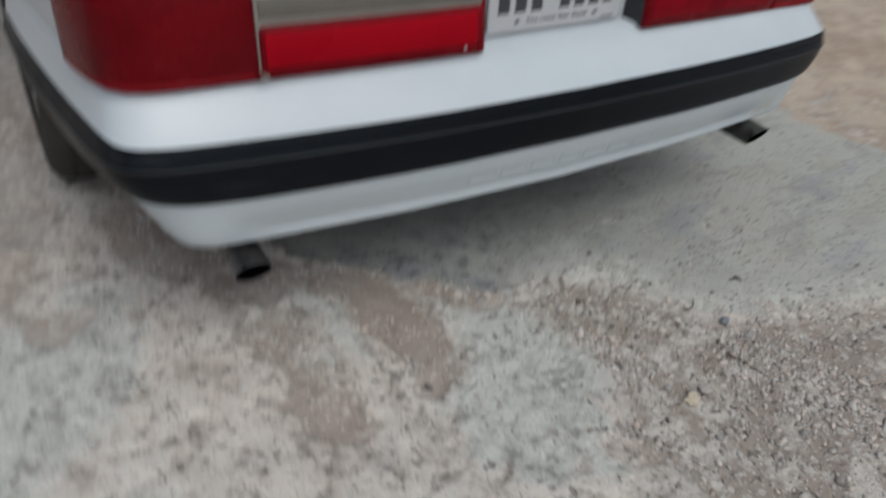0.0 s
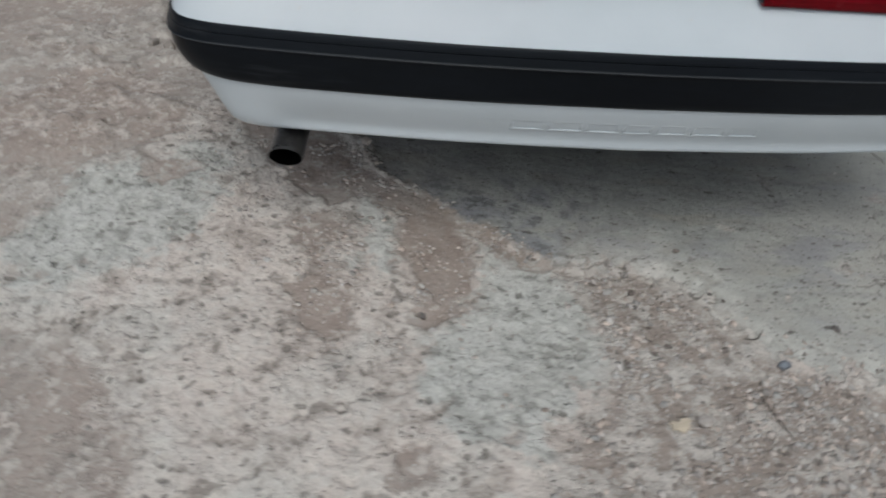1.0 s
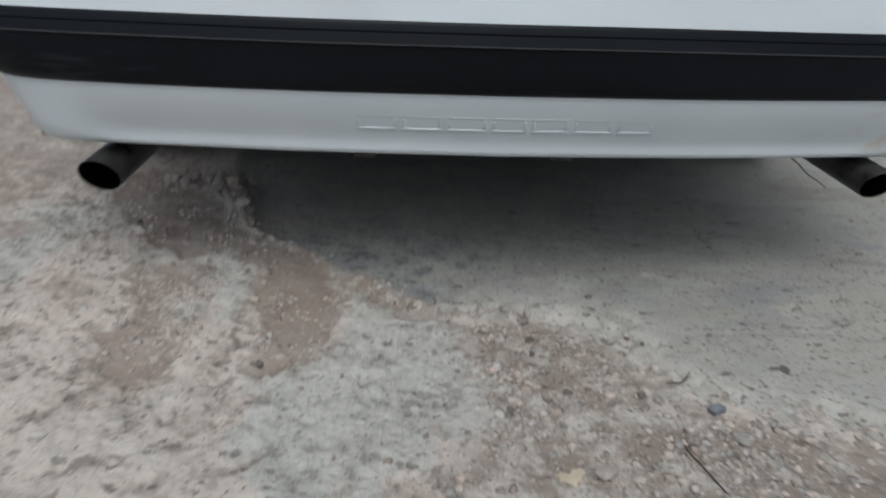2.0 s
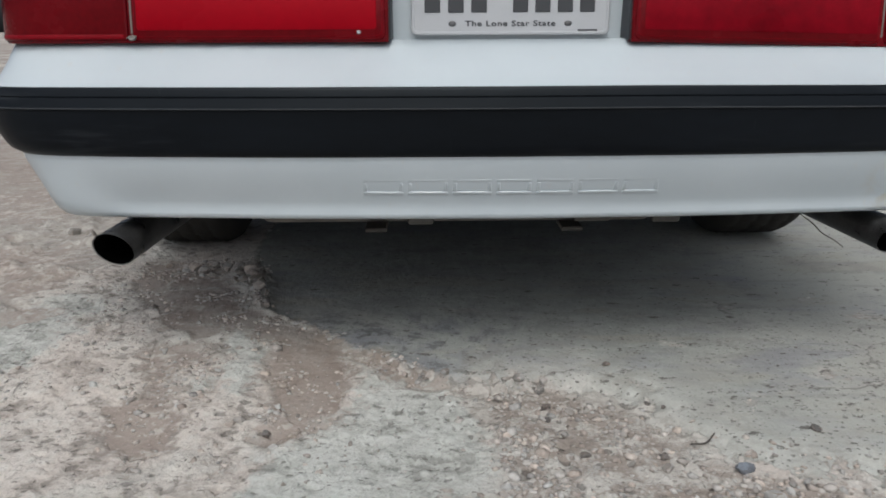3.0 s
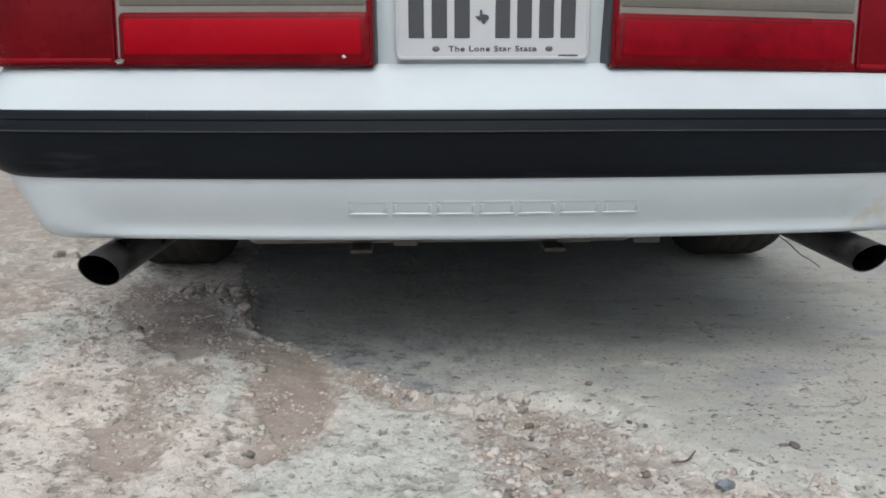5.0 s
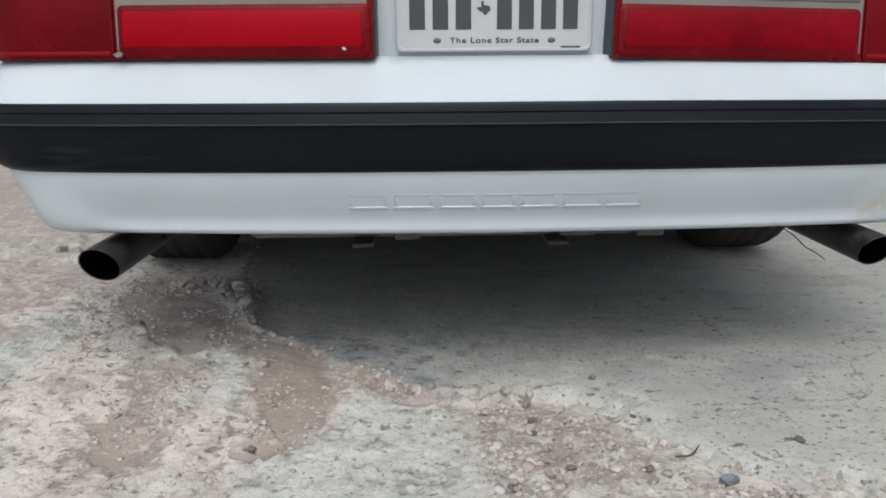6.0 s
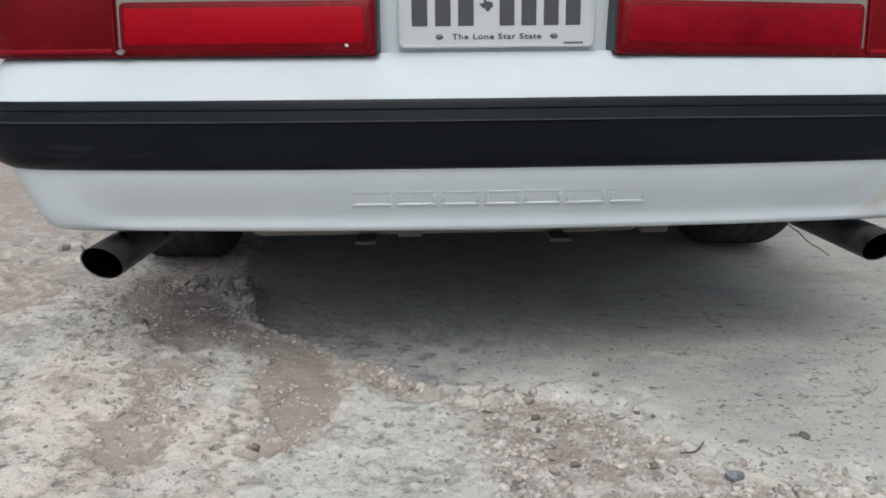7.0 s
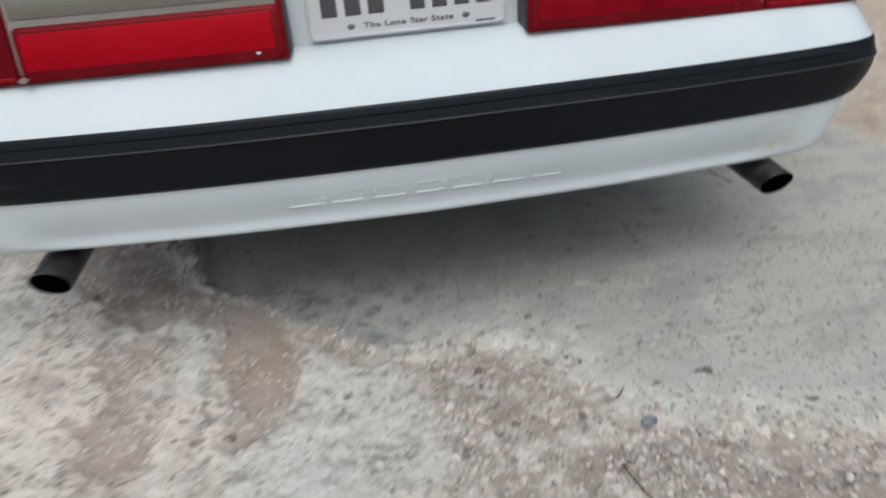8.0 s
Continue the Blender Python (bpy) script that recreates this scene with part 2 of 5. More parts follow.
    dirt = blend(nodes, links, span(nodes, links, small, 0.58, 0.68, 0, 0.25), dirt, (0.46, 0.415, 0.38))
    dirt = blend(nodes, links, span(nodes, links, small, 0.42, 0.32, 0, 0.5), dirt, (0.19, 0.16, 0.142))
    broad = add(tex(0.45, 3.0), -0.5)
    sandy = mul(span(nodes, links, add(apart.outputs["X"], mul(add(wide, -0.5), 0.5)), 0.95, 1.25), span(nodes, links, add(apart.outputs["Y"], mul(broad, 4.0)), -1.6, -0.4))
    sandy = mul(sandy, span(nodes, links, add(apart.outputs["X"], mul(broad, 5.0)), 4.2, 2.6))
    dirt = blend(nodes, links, mul(sandy, 0.85), dirt, blend(nodes, links, span(nodes, links, add(mul(mid, 0.5), mul(wide, 0.5)), 0.42, 0.58), (0.38, 0.292, 0.225), (0.52, 0.425, 0.34)))
    dirt = blend(nodes, links, mul(attr("damp"), 0.25), dirt, (0.245, 0.203, 0.178))
    rust = mul(mul(span(nodes, links, attr("slab"), -0.035, -0.004), west), span(nodes, links, mid, 0.40, 0.58))
    dirt = blend(nodes, links, mul(rust, 0.45), dirt, (0.255, 0.205, 0.168))
    lumps = span(nodes, links, high, 0.08, 0.24, 1.0, 0.45)
    lumps = maths(nodes, links, "MAXIMUM", lumps, mul(attr("damp"), 0.95))
    colour = blend(nodes, links, mul(dirt_m, lumps), colour, dirt)
    # gravel bed: brown fines with pale aggregate
    grav_m = span(nodes, links, add(attr("gravel"), ragged), -0.02, 0.03)
    def cells(scale, near, far, pick):
        vor = nodes.new("ShaderNodeTexVoronoi")
        vor.inputs["Scale"].default_value = scale
        warp = nodes.new("ShaderNodeVectorMath")
        warp.operation = "MULTIPLY_ADD"
        jig = node(nodes, "ShaderNodeTexNoise", Scale=scale * 1.3, Detail=2.0)
        links.new(tc.outputs["Object"], jig.inputs["Vector"])
        links.new(jig.outputs["Color"], warp.inputs[0])
        warp.inputs[1].default_value = (0.5 / scale,) * 3
        links.new(tc.outputs["Object"], warp.inputs[2])
        links.new(warp.outputs["Vector"], vor.inputs["Vector"])
        bw = nodes.new("ShaderNodeRGBToBW")
        links.new(vor.outputs["Color"], bw.inputs["Color"])
        return mul(span(nodes, links, vor.outputs["Distance"], far, near), span(nodes, links, bw.outputs["Val"], pick, pick + 0.06)), bw.outputs["Val"]

    peb, shade = cells(50.0, 0.28, 0.40, 0.56)
    peb2, shade2 = cells(115.0, 0.28, 0.42, 0.56)
    bed = blend(nodes, links, span(nodes, links, add(mul(flakes, 0.6), mul(mid, 0.4)), 0.47, 0.56), (0.315, 0.268, 0.238), (0.50, 0.467, 0.437))
    bed = blend(nodes, links, mul(peb2, 0.5), bed, blend(nodes, links, shade2, (0.28, 0.255, 0.235), (0.69, 0.66, 0.63)))
    bed = blend(nodes, links, mul(peb, 0.68), bed, blend(nodes, links, shade, (0.26, 0.24, 0.228), (0.69, 0.655, 0.625)))
    colour = blend(nodes, links, mul(grav_m, span(nodes, links, add(mul(flakes, 0.5), mul(mid, 0.5)), 0.60, 0.52, 0.5, 0.95)), colour, bed)
    # a few stones set in the dirt as well
    colour = blend(nodes, links, mul(mul(peb2, dirt_m), span(nodes, links, mid, 0.5, 0.62, 0.0, 0.45)), colour, (0.47, 0.43, 0.395))
    # pits and dark chips everywhere, fewer on the slab
    pit_map = nodes.new("ShaderNodeMapping")
    pit_map.inputs["Rotation"].default_value = (0, 0, 0.5)
    pit_map.inputs["Scale"].default_value = (0.6, 1.2, 1)
    links.new(tc.outputs["Object"], pit_map.inputs["Vector"])

    def holes(scale, size, pick):
        pit = nodes.new("ShaderNodeTexVoronoi")
        pit.inputs["Scale"].default_value = scale
        links.new(pit_map.outputs["Vector"], pit.inputs["Vector"])
        pbw = nodes.new("ShaderNodeRGBToBW")
        links.new(pit.outputs["Color"], pbw.inputs["Color"])
        edge = add(pit.outputs["Distance"], add(mul(add(grain, -0.5), 0.6), mul(add(small, -0.5), 0.5)))
        return mul(span(nodes, links, edge, size, size - 0.10), span(nodes, links, pbw.outputs["Val"], pick, pick + 0.05))

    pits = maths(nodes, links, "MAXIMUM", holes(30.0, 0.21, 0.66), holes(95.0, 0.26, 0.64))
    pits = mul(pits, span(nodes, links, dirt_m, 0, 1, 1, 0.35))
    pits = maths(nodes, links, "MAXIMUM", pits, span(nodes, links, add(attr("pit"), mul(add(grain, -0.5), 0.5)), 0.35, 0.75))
    # dirt and shade inside the pits are painted as one dark tone
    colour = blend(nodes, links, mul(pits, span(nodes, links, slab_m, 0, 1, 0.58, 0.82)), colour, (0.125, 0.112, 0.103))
    # dark lines painted for the shade along the rims of loose plates
    seam = maths(nodes, links, "ABSOLUTE", add(noise_tex(nodes, links, 34.0, 3.0, 0.6, tc).outputs[0], -0.5))
    seam = mul(span(nodes, links, seam, 0.012, 0.003), span(nodes, links, add(mul(small, 0.5), mul(mid, 0.5)), 0.50, 0.56))
    seam = mul(seam, span(nodes, links, maths(nodes, links, "MAXIMUM", dirt_m, slab_m), 0, 1, 1, 0.12))
    colour = blend(nodes, links, mul(seam, 0.45), colour, (0.17, 0.148, 0.132))
    def specks(scale, size, pick):
        vor = nodes.new("ShaderNodeTexVoronoi")
        vor.inputs["Scale"].default_value = scale
        links.new(tc.outputs["Object"], vor.inputs["Vector"])
        bw = nodes.new("ShaderNodeRGBToBW")
        links.new(vor.outputs["Color"], bw.inputs["Color"])
        edge = add(vor.outputs["Distance"], add(mul(add(grain, -0.5), 0.35), mul(add(bw.outputs["Val"], -0.5), 0.25)))
        return mul(span(nodes, links, edge, size, size - 0.05), span(nodes, links, bw.outputs["Val"], pick, pick - 0.03))

    front = mul(slab_m, span(nodes, links, apart.outputs["Y"], 0.34, 0.02, 0.2, 1.0))
    dots = maths(nodes, links, "MAXIMUM", specks(62.0, 0.15, 0.47), specks(140.0, 0.19, 0.43))
    dots = mul(dots, maths(nodes, links, "MAXIMUM", front, mul(span(nodes, links, maths(nodes, links, "MAXIMUM", dirt_m, slab_m), 0, 1, 1, 0), 0.4)))
    colour = blend(nodes, links, mul(dots, 0.58), colour, (0.095, 0.09, 0.086))
    cracks = span(nodes, links, add(attr("crack"), mul(add(small, -0.5), 0.012)), 0.0032, 0.0012)
    colour = blend(nodes, links, mul(cracks, 0.42), colour, (0.15, 0.135, 0.125))
    colour = blend(nodes, links, span(nodes, links, grain, 0.3, 0.7, 0.0, 1.0, False), blend(nodes, links, 1.0, colour, (0.868, 0.885, 0.876), "MULTIPLY"), blend(nodes, links, 1.0, colour, (0.983, 1.0, 0.99), "MULTIPLY"))
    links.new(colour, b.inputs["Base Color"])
    h = add(add(mul(flakes, 1.0), add(mul(small, 0.8), mul(add(lit, mul(bare, -1.0)), 0.14))), add(mul(grain, 0.22), add(mul(add(peb, peb2), mul(grav_m, 0.25)), mul(maths(nodes, links, "MAXIMUM", pits, cracks), -0.5))))
    bump(nodes, links, b, mul(h, span(nodes, links, maths(nodes, links, "MAXIMUM", slab_m, mul(dirt_m, 0.7)), 0, 1, 1.0, 0.5)), 0.75, 0.008)
    b.inputs["Specular IOR Level"].default_value = 0.25
    return mat


def stone_material(name, dark, light, rough=0.85):
    """Stones that differ one from the next."""
    mat, nodes, links, b = material(name, light, rough)
    geo, info = nodes.new("ShaderNodeNewGeometry"), nodes.new("ShaderNodeObjectInfo")
    pick = maths(nodes, links, "FRACT", maths(nodes, links, "ADD", geo.outputs["Random Per Island"], info.outputs["Random"]))
    grain = noise_tex(nodes, links, 160.0, 5.0, 0.7)
    tone = blend(nodes, links, pick, dark, light)
    hue = maths(nodes, links, "FRACT", maths(nodes, links, "MULTIPLY", pick, 17.3))
    tone = blend(nodes, links, 1.0, tone, blend(nodes, links, hue, (1.06, 0.97, 0.92), (0.95, 1.0, 1.05)), "MULTIPLY")
    links.new(blend(nodes, links, span(nodes, links, grain.outputs[0], 0.3, 0.7, 0, 0.5), tone, blend(nodes, links, 1.0, tone, (0.6, 0.57, 0.54), "MULTIPLY")), b.inputs["Base Color"])
    bump(nodes, links, b, grain.outputs[0], 0.9, 0.004)
    return mat


GROUND = ground_material()
PEBBLE = stone_material("pale_pebble", (0.31, 0.288, 0.265), (0.63, 0.60, 0.56))
CHUNK = stone_material("concrete_rubble", (0.25, 0.23, 0.208), (0.51, 0.48, 0.445))
DARK_STONE = stone_material("dark_stone", (0.09, 0.082, 0.078), (0.24, 0.215, 0.195))
BLUE_STONE = stone_material("blue_grey_stone", (0.17, 0.185, 0.21), (0.22, 0.235, 0.26), 0.7)


# ---- mesh helpers ----
def finish(name, me, mat, parent=None, label="", sharp=38):
    me.materials.append(mat)
    me.polygons.foreach_set("use_smooth", [True] * len(me.polygons))
    me.set_sharp_from_angle(angle=radians(sharp))
    ob = new(name, me)
    if parent:
        ob.parent = parent
    return tagged(ob, label)


def part(name, bm, mat, parent=None, label="", sharp=38):
    bmesh.ops.recalc_face_normals(bm, faces=bm.faces)
    me = bpy.data.meshes.new(name)
    bm.to_mesh(me)
    bm.free()
    return finish(name, me, mat, parent, label, sharp)


def box(bm, lo, hi, bevel=0.0, segs=2):
    r = bmesh.ops.create_cube(bm, size=1.0)
    for v in r["verts"]:
        v.co = Vector([lo[k] + (v.co[k] + 0.5) * (hi[k] - lo[k]) for k in range(3)])
    if bevel:
        edges = list({e for v in r["verts"] for e in v.link_edges})
        bmesh.ops.bevel(bm, geom=edges, offset=bevel, segments=segs, affect="EDGES", profile=0.5)
    return bm


def curve_through(points, n):
    """n points on a smooth curve through the given ones, at even steps of its length."""
    p = np.array(points, float)
    p = np.vstack([2 * p[0] - p[1], p, 2 * p[-1] - p[-2]])
    out = []
    for k in range(1, len(p) - 2):
        t = np.linspace(0, 1, 24, endpoint=False)[:, None]
        a, b, c, d = p[k - 1], p[k], p[k + 1], p[k + 2]
        out.append(0.5 * (2 * b + (c - a) * t + (2 * a - 5 * b + 4 * c - d) * t**2 + (3 * b - a - 3 * c + d) * t**3))
    q = np.vstack(out + [p[-2:-1]])
    s = np.r_[0, np.cumsum(np.hypot(*np.diff(q, axis=0).T[:2]))]
    at = np.linspace(0, s[-1], n)
    return np.stack([np.interp(at, s, q[:, k]) for k in range(q.shape[1])], 1)


def plan(half, n=61):
    """A plan line from one side of the car round its back to the other, from its right half."""
    right = curve_through(half, n)
    return np.vstack([(right * (-1, 1))[:0:-1], right])


def inward(line, d):
    """The plan line moved by d towards the car's inside (left of its run)."""
    t = np.gradient(line, axis=0)
    t /= np.hypot(t[:, 0], t[:, 1])[:, None]
    return line + d * np.stack([-t[:, 1], t[:, 0]], 1)


def loft(rows):
    """A skin through rows of (plan line, height)."""
    bm = bmesh.new()
    grid = [[bm.verts.new((x, y, z if np.isscalar(z) else z[k])) for k, (x, y) in enumerate(line)] for line, z in rows]
    for a, b in zip(grid, grid[1:]):
        for k in range(len(a) - 1):
            bm.faces.new((a[k], a[k + 1], b[k + 1], b[k]))
    return bm


def lathe(profile, n=40, axis="y"):
    """A closed turned body from (radius, along) pairs."""
    bm = bmesh.new()
    rings = []
    for r, a in profile:
        ring = []
        for k in range(n):
            c, s = r * math.cos(2 * math.pi * k / n), r * math.sin(2 * math.pi * k / n)
            ring.append(bm.verts.new((c, a, s) if axis == "y" else (a, c, s)))
        rings.append(ring)
    for a, b in zip(rings, rings[1:] + rings[:1]):
        for k in range(n):
            bm.faces.new((a[k], a[(k + 1) % n], b[(k + 1) % n], b[k]))
    return bm


def lump(bm, at, size, seed, flat=0.6, spin=0.0, level=1):
    """A small irregular stone."""
    r = bmesh.ops.create_icosphere(bm, subdivisions=level, radius=1.0)
    rnd = random.Random(seed)
    if level == 3:
        bmesh.ops.delete(bm, geom=r["verts"], context="VERTS")
        pts = []
        for k in range(26):
            d = Vector((rnd.gauss(0, 1), rnd.gauss(0, 1), rnd.gauss(0, 1))).normalized() * rnd.uniform(0.75, 1.1)
            pts.append(bm.verts.new(Vector(at) + Matrix.Rotation(spin, 3, "Z") @ Vector((d.x * size, d.y * size * 0.78, d.z * size * flat))))
        bmesh.ops.convex_hull(bm, input=pts)
        bmesh.ops.delete(bm, geom=[v for v in bm.verts if not v.link_faces], context="VERTS")
        bmesh.ops.bevel(bm, geom=list(bm.edges), offset=size * 0.05, segments=1, affect="EDGES")
        return
    sx, sy, sz = size * rnd.uniform(0.8, 1.2), size * rnd.uniform(0.6, 0.95), size * flat
    off = Vector((rnd.uniform(-50, 50), rnd.uniform(-50, 50), rnd.uniform(-50, 50)))
    m = Matrix.Translation(at) @ Matrix.Rotation(spin, 4, "Z") @ Matrix.Rotation(rnd.uniform(-0.3, 0.3), 4, "X")
    for v in r["verts"]:
        k = 1 + 0.7 * noise.noise(v.co * 1.1 + off) + 0.35 * noise.noise(v.co * 2.6 + off) + 0.3 * noise.noise(v.co * 6 + off)
        v.co = m @ Vector((v.co.x * sx * k, v.co.y * sy * k, v.co.z * sz * k))


# ---- noise on arrays ----
def value_noise(x, y, scale, seed):
    x, y = x * scale, y * scale
    i, j = np.floor(x).astype(np.int64), np.floor(y).astype(np.int64)
    u, v = x - i, y - j
    u, v = u * u * (3 - 2 * u), v * v * (3 - 2 * v)

    def at(a, b):
        h = (a * 374761393 + b * 668265263 + seed * 982451653) & 0xFFFFFFFF
        h = ((h ^ (h >> 13)) * 1274126177) & 0xFFFFFFFF
        return ((h ^ (h >> 16)) & 0xFFFF) / 65535.0

    return (at(i, j) * (1 - u) + at(i + 1, j) * u) * (1 - v) + (at(i, j + 1) * (1 - u) + at(i + 1, j + 1) * u) * v


def fbm(x, y, scale, seed, octaves=4):
    total, amp = 0.0, 0.5
    for k in range(octaves):
        total = total + amp * (value_noise(x, y, scale * 2**k, seed + k) - 0.5)
        amp *= 0.5
    return total


def hollows(x, y, scale, seed, least, most, share):
    """Scattered round hollows: depth from 0 at the rim to 1 in the middle, and their radius in metres. share: how many of the cells hold one."""
    i, j = np.floor(x * scale).astype(np.int64), np.floor(y * scale).astype(np.int64)

    def draw(a, b, k):
        h = (a * 374761393 + b * 668265263 + (seed + k) * 982451653) & 0xFFFFFFFF
        h = ((h ^ (h >> 13)) * 1274126177) & 0xFFFFFFFF
        return ((h ^ (h >> 16)) & 0xFFFF) / 65535.0

    depth, size = np.zeros(x.shape), np.zeros(x.shape)
    for di in (-1, 0, 1):
        for dj in (-1, 0, 1):
            a, b = i + di, j + dj
            r = least + (most - least) * draw(a, b, 3) ** 2
            turn = 3.1 * draw(a, b, 5)
            dx, dy = x - (a + draw(a, b, 1)) / scale, y - (b + draw(a, b, 2)) / scale
            u, v = dx * np.cos(turn) + dy * np.sin(turn), dy * np.cos(turn) - dx * np.sin(turn)
            d = np.clip(1 - np.hypot(u / 1.25, v / 0.8) / r, 0, 1) * (draw(a, b, 4) < share)
            size = np.where(d > depth, r, size)
            depth = np.maximum(depth, d)
    return depth, size


def inside(x, y, corners):
    """Signed distance to a polygon's edge, above zero inside it."""
    best, odd = np.full(x.shape, 1e9), np.zeros(x.shape, bool)
    for (ax, ay), (bx, by) in zip(corners, corners[1:] + corners[:1]):
        dx, dy = bx - ax, by - ay
        t = np.clip(((x - ax) * dx + (y - ay) * dy) / (dx * dx + dy * dy), 0, 1)
        best = np.minimum(best, np.hypot(x - ax - t * dx, y - ay - t * dy))
        if dy:
            odd ^= ((ay > y) != (by > y)) & (x < (y - ay) / dy * dx + ax)
    return np.where(odd, best, -best)


def ramp(v, a, b):
    t = np.clip((v - a) / (b - a), 0, 1)
    return t * t * (3 - 2 * t)


# ---- the ground: one sheet ----
SLAB = [(-0.58, 1.6), (-0.58, 0.8), (-0.565, 0.62), (-0.50, 0.41), (-0.485, 0.29), (-0.466, 0.215), (-0.415, 0.175), (-0.358, 0.134), (-0.305, 0.085), (-0.265, 0.030), (-0.215, 0.0), (-0.175, -0.04), (-0.138, -0.080),
        (-0.09, -0.094), (-0.02, -0.096), (0.06, -0.090), (0.12, -0.092), (0.17, -0.135), (0.215, -0.215), (0.25, -0.275), (0.30, -0.345), (0.42, -0.375), (0.62, -0.44), (1.1, -0.56), (1.6, -0.4), (1.35, 0.1), (1.25, 0.6), (1.5, 0.95), (1.7, 1.6)]
DAMP = [(-0.44, 0.145), (-0.345, 0.14), (-0.28, 0.03), (-0.262, -0.12), (-0.265, -0.175), (-0.295, -0.235), (-0.343, -0.278), (-0.36, -0.235), (-0.33, -0.19), (-0.38, -0.10), (-0.39, 0.01)]
DIRT = [
    [(-0.80, 0.52), (-0.69, 0.56), (-0.60, 0.46), (-0.50, 0.29), (-0.465, 0.21), (-0.345, 0.135), (-0.285, 0.035), (-0.262, -0.02), (-0.26, -0.125), (-0.26, -0.178), (-0.293, -0.238), (-0.342, -0.278), (-0.363, -0.235),
     (-0.332, -0.20), (-0.382, -0.126), (-0.416, -0.053), (-0.412, 0.043), (-0.45, 0.11), (-0.51, 0.10), (-0.557, 0.074), (-0.609, 0.106), (-0.693, 0.225), (-0.78, 0.36)],
    [(-0.632, -0.182), (-0.575, -0.115), (-0.645, -0.005), (-0.597, 0.072), (-0.509, 0.047), (-0.503, -0.008), (-0.546, -0.054), (-0.53, -0.134), (-0.487, -0.208), (-0.484, -0.274), (-0.528, -0.322), (-0.581, -0.274)],
    [(-0.995, 0.267), (-0.855, 0.236), (-0.841, 0.181), (-0.917, 0.119)],
    [(-1.25, -0.08), (-1.10, 0.03), (-1.11, 0.17), (-0.98, 0.27), (-0.88, 0.46), (-0.84, 0.9), (-0.9, 2.2), (-3.5, 2.5), (-3.0, 0.2)],
    [(-1.5, -0.25), (-1.10, -0.28), (-0.97, -0.31), (-0.85, -0.43), (-0.83, -0.52), (-0.79, -0.62), (-0.85, -0.8), (-1.05, -1.0), (-1.25, -1.7), (-2.2, -1.5), (-1.9, -0.5)],
    [(-0.42, -0.52), (-0.36, -0.53), (-0.35, -0.58), (-0.40, -0.60)],
    [(-0.275, 0.02), (-0.22, -0.005), (-0.18, -0.05), (-0.14, -0.09), (-0.09, -0.10), (-0.05, -0.105), (-0.07, -0.128), (-0.12, -0.118), (-0.17, -0.085), (-0.25, -0.02)],
    [(0.36, -0.42), (0.43, -0.40), (0.52, -0.43), (0.75, -0.47), (0.75, -0.56), (0.4, -0.50)],
    [(1.30, 0.1), (1.22, 0.65), (1.5, 0.95), (2.2, 1.8), (4.0, 1.5), (3.0, -0.3), (1.5, -0.3)],
]
GRAVEL = [(-0.075, -0.108), (0.0, -0.104), (0.085, -0.100), (0.135, -0.130), (0.185, -0.205), (0.235, -0.265), (0.28, -0.35), (0.40, -0.40), (0.62, -0.46), (0.9, -0.55), (0.9, -1.0), (-0.25, -1.0), (-0.19, -0.60), (-0.08, -0.45), (-0.028, -0.35), (-0.033, -0.284), (-0.055, -0.185)]
GRAVEL_SPOTS = [[(-0.545, -0.30), (-0.505, -0.30), (-0.49, -0.363), (-0.525, -0.365)], [(-0.435, -0.30), (-0.395, -0.30), (-0.385, -0.362), (-0.42, -0.365)]]
SCUFFS = [(0.461, 0.208, 0.018), (0.722, 0.143, 0.026), (0.527, -0.101, 0.03), (0.662, 0.273, 0.016), (0.519, 0.662, 0.02), (0.30, 0.02, 0.014), (0.36, -0.19, 0.014)]
PALE = [
    [(-0.514, 0.12), (-0.461, 0.098), (-0.42, -0.017), (-0.42, -0.108), (-0.483, -0.102), (-0.50, -0.014)],
    [(-0.271, -0.005), (-0.19, -0.05), (-0.104, -0.09), (-0.058, -0.185), (-0.035, -0.284), (-0.029, -0.37), (-0.13, -0.44), (-0.19, -0.56), (-0.36, -0.47), (-0.375, -0.38), (-0.336, -0.27), (-0.291, -0.23), (-0.257, -0.168)],
    [(-1.18, -0.07), (-1.10, 0.16), (-0.85, 0.30), (-0.77, 0.20), (-0.85, -0.09), (-1.12, -0.21)],
    [(-0.533, 0.22), (-0.494, 0.221), (-0.428, 0.06), (-0.417, -0.048), (-0.454, -0.049)],
]
CRACKS = [[(0.95, 0.10), (0.726, 0.062), (0.64, -0.004), (0.622, -0.063), (0.587, -0.117), (0.543, -0.148), (0.44, -0.15)], [(0.47, 0.05), (0.516, 0.032), (0.576, 0.028), (0.629, 0.014), (0.64, -0.004)], [(0.445, 0.24), (0.452, 0.22), (0.463, 0.173)],
          [(0.67, 0.117), (0.73, 0.104)], [(-0.09, -0.098), (0.0, -0.098), (0.06, -0.088), (0.11, -0.076), (0.165, -0.081), (0.215, -0.062)], [(-0.771, -0.058), (-0.758, -0.047), (-0.733, -0.04)], [(-0.644, -0.198), (-0.641, -0.176)], [(-0.60, -0.428), (-0.596, -0.40)], [(-0.80, -0.165), (-0.78, -0.145), (-0.775, -0.121), (-0.778, -0.062)]]


def axis_steps(lo, hi, step, reach):
    fine = np.arange(lo, hi + step / 2, step)
    grow = step * np.cumsum(1.08 ** np.arange(1, 170))
    grow = grow[grow < reach]
    return np.r_[lo - grow[::-1], fine, hi + grow]


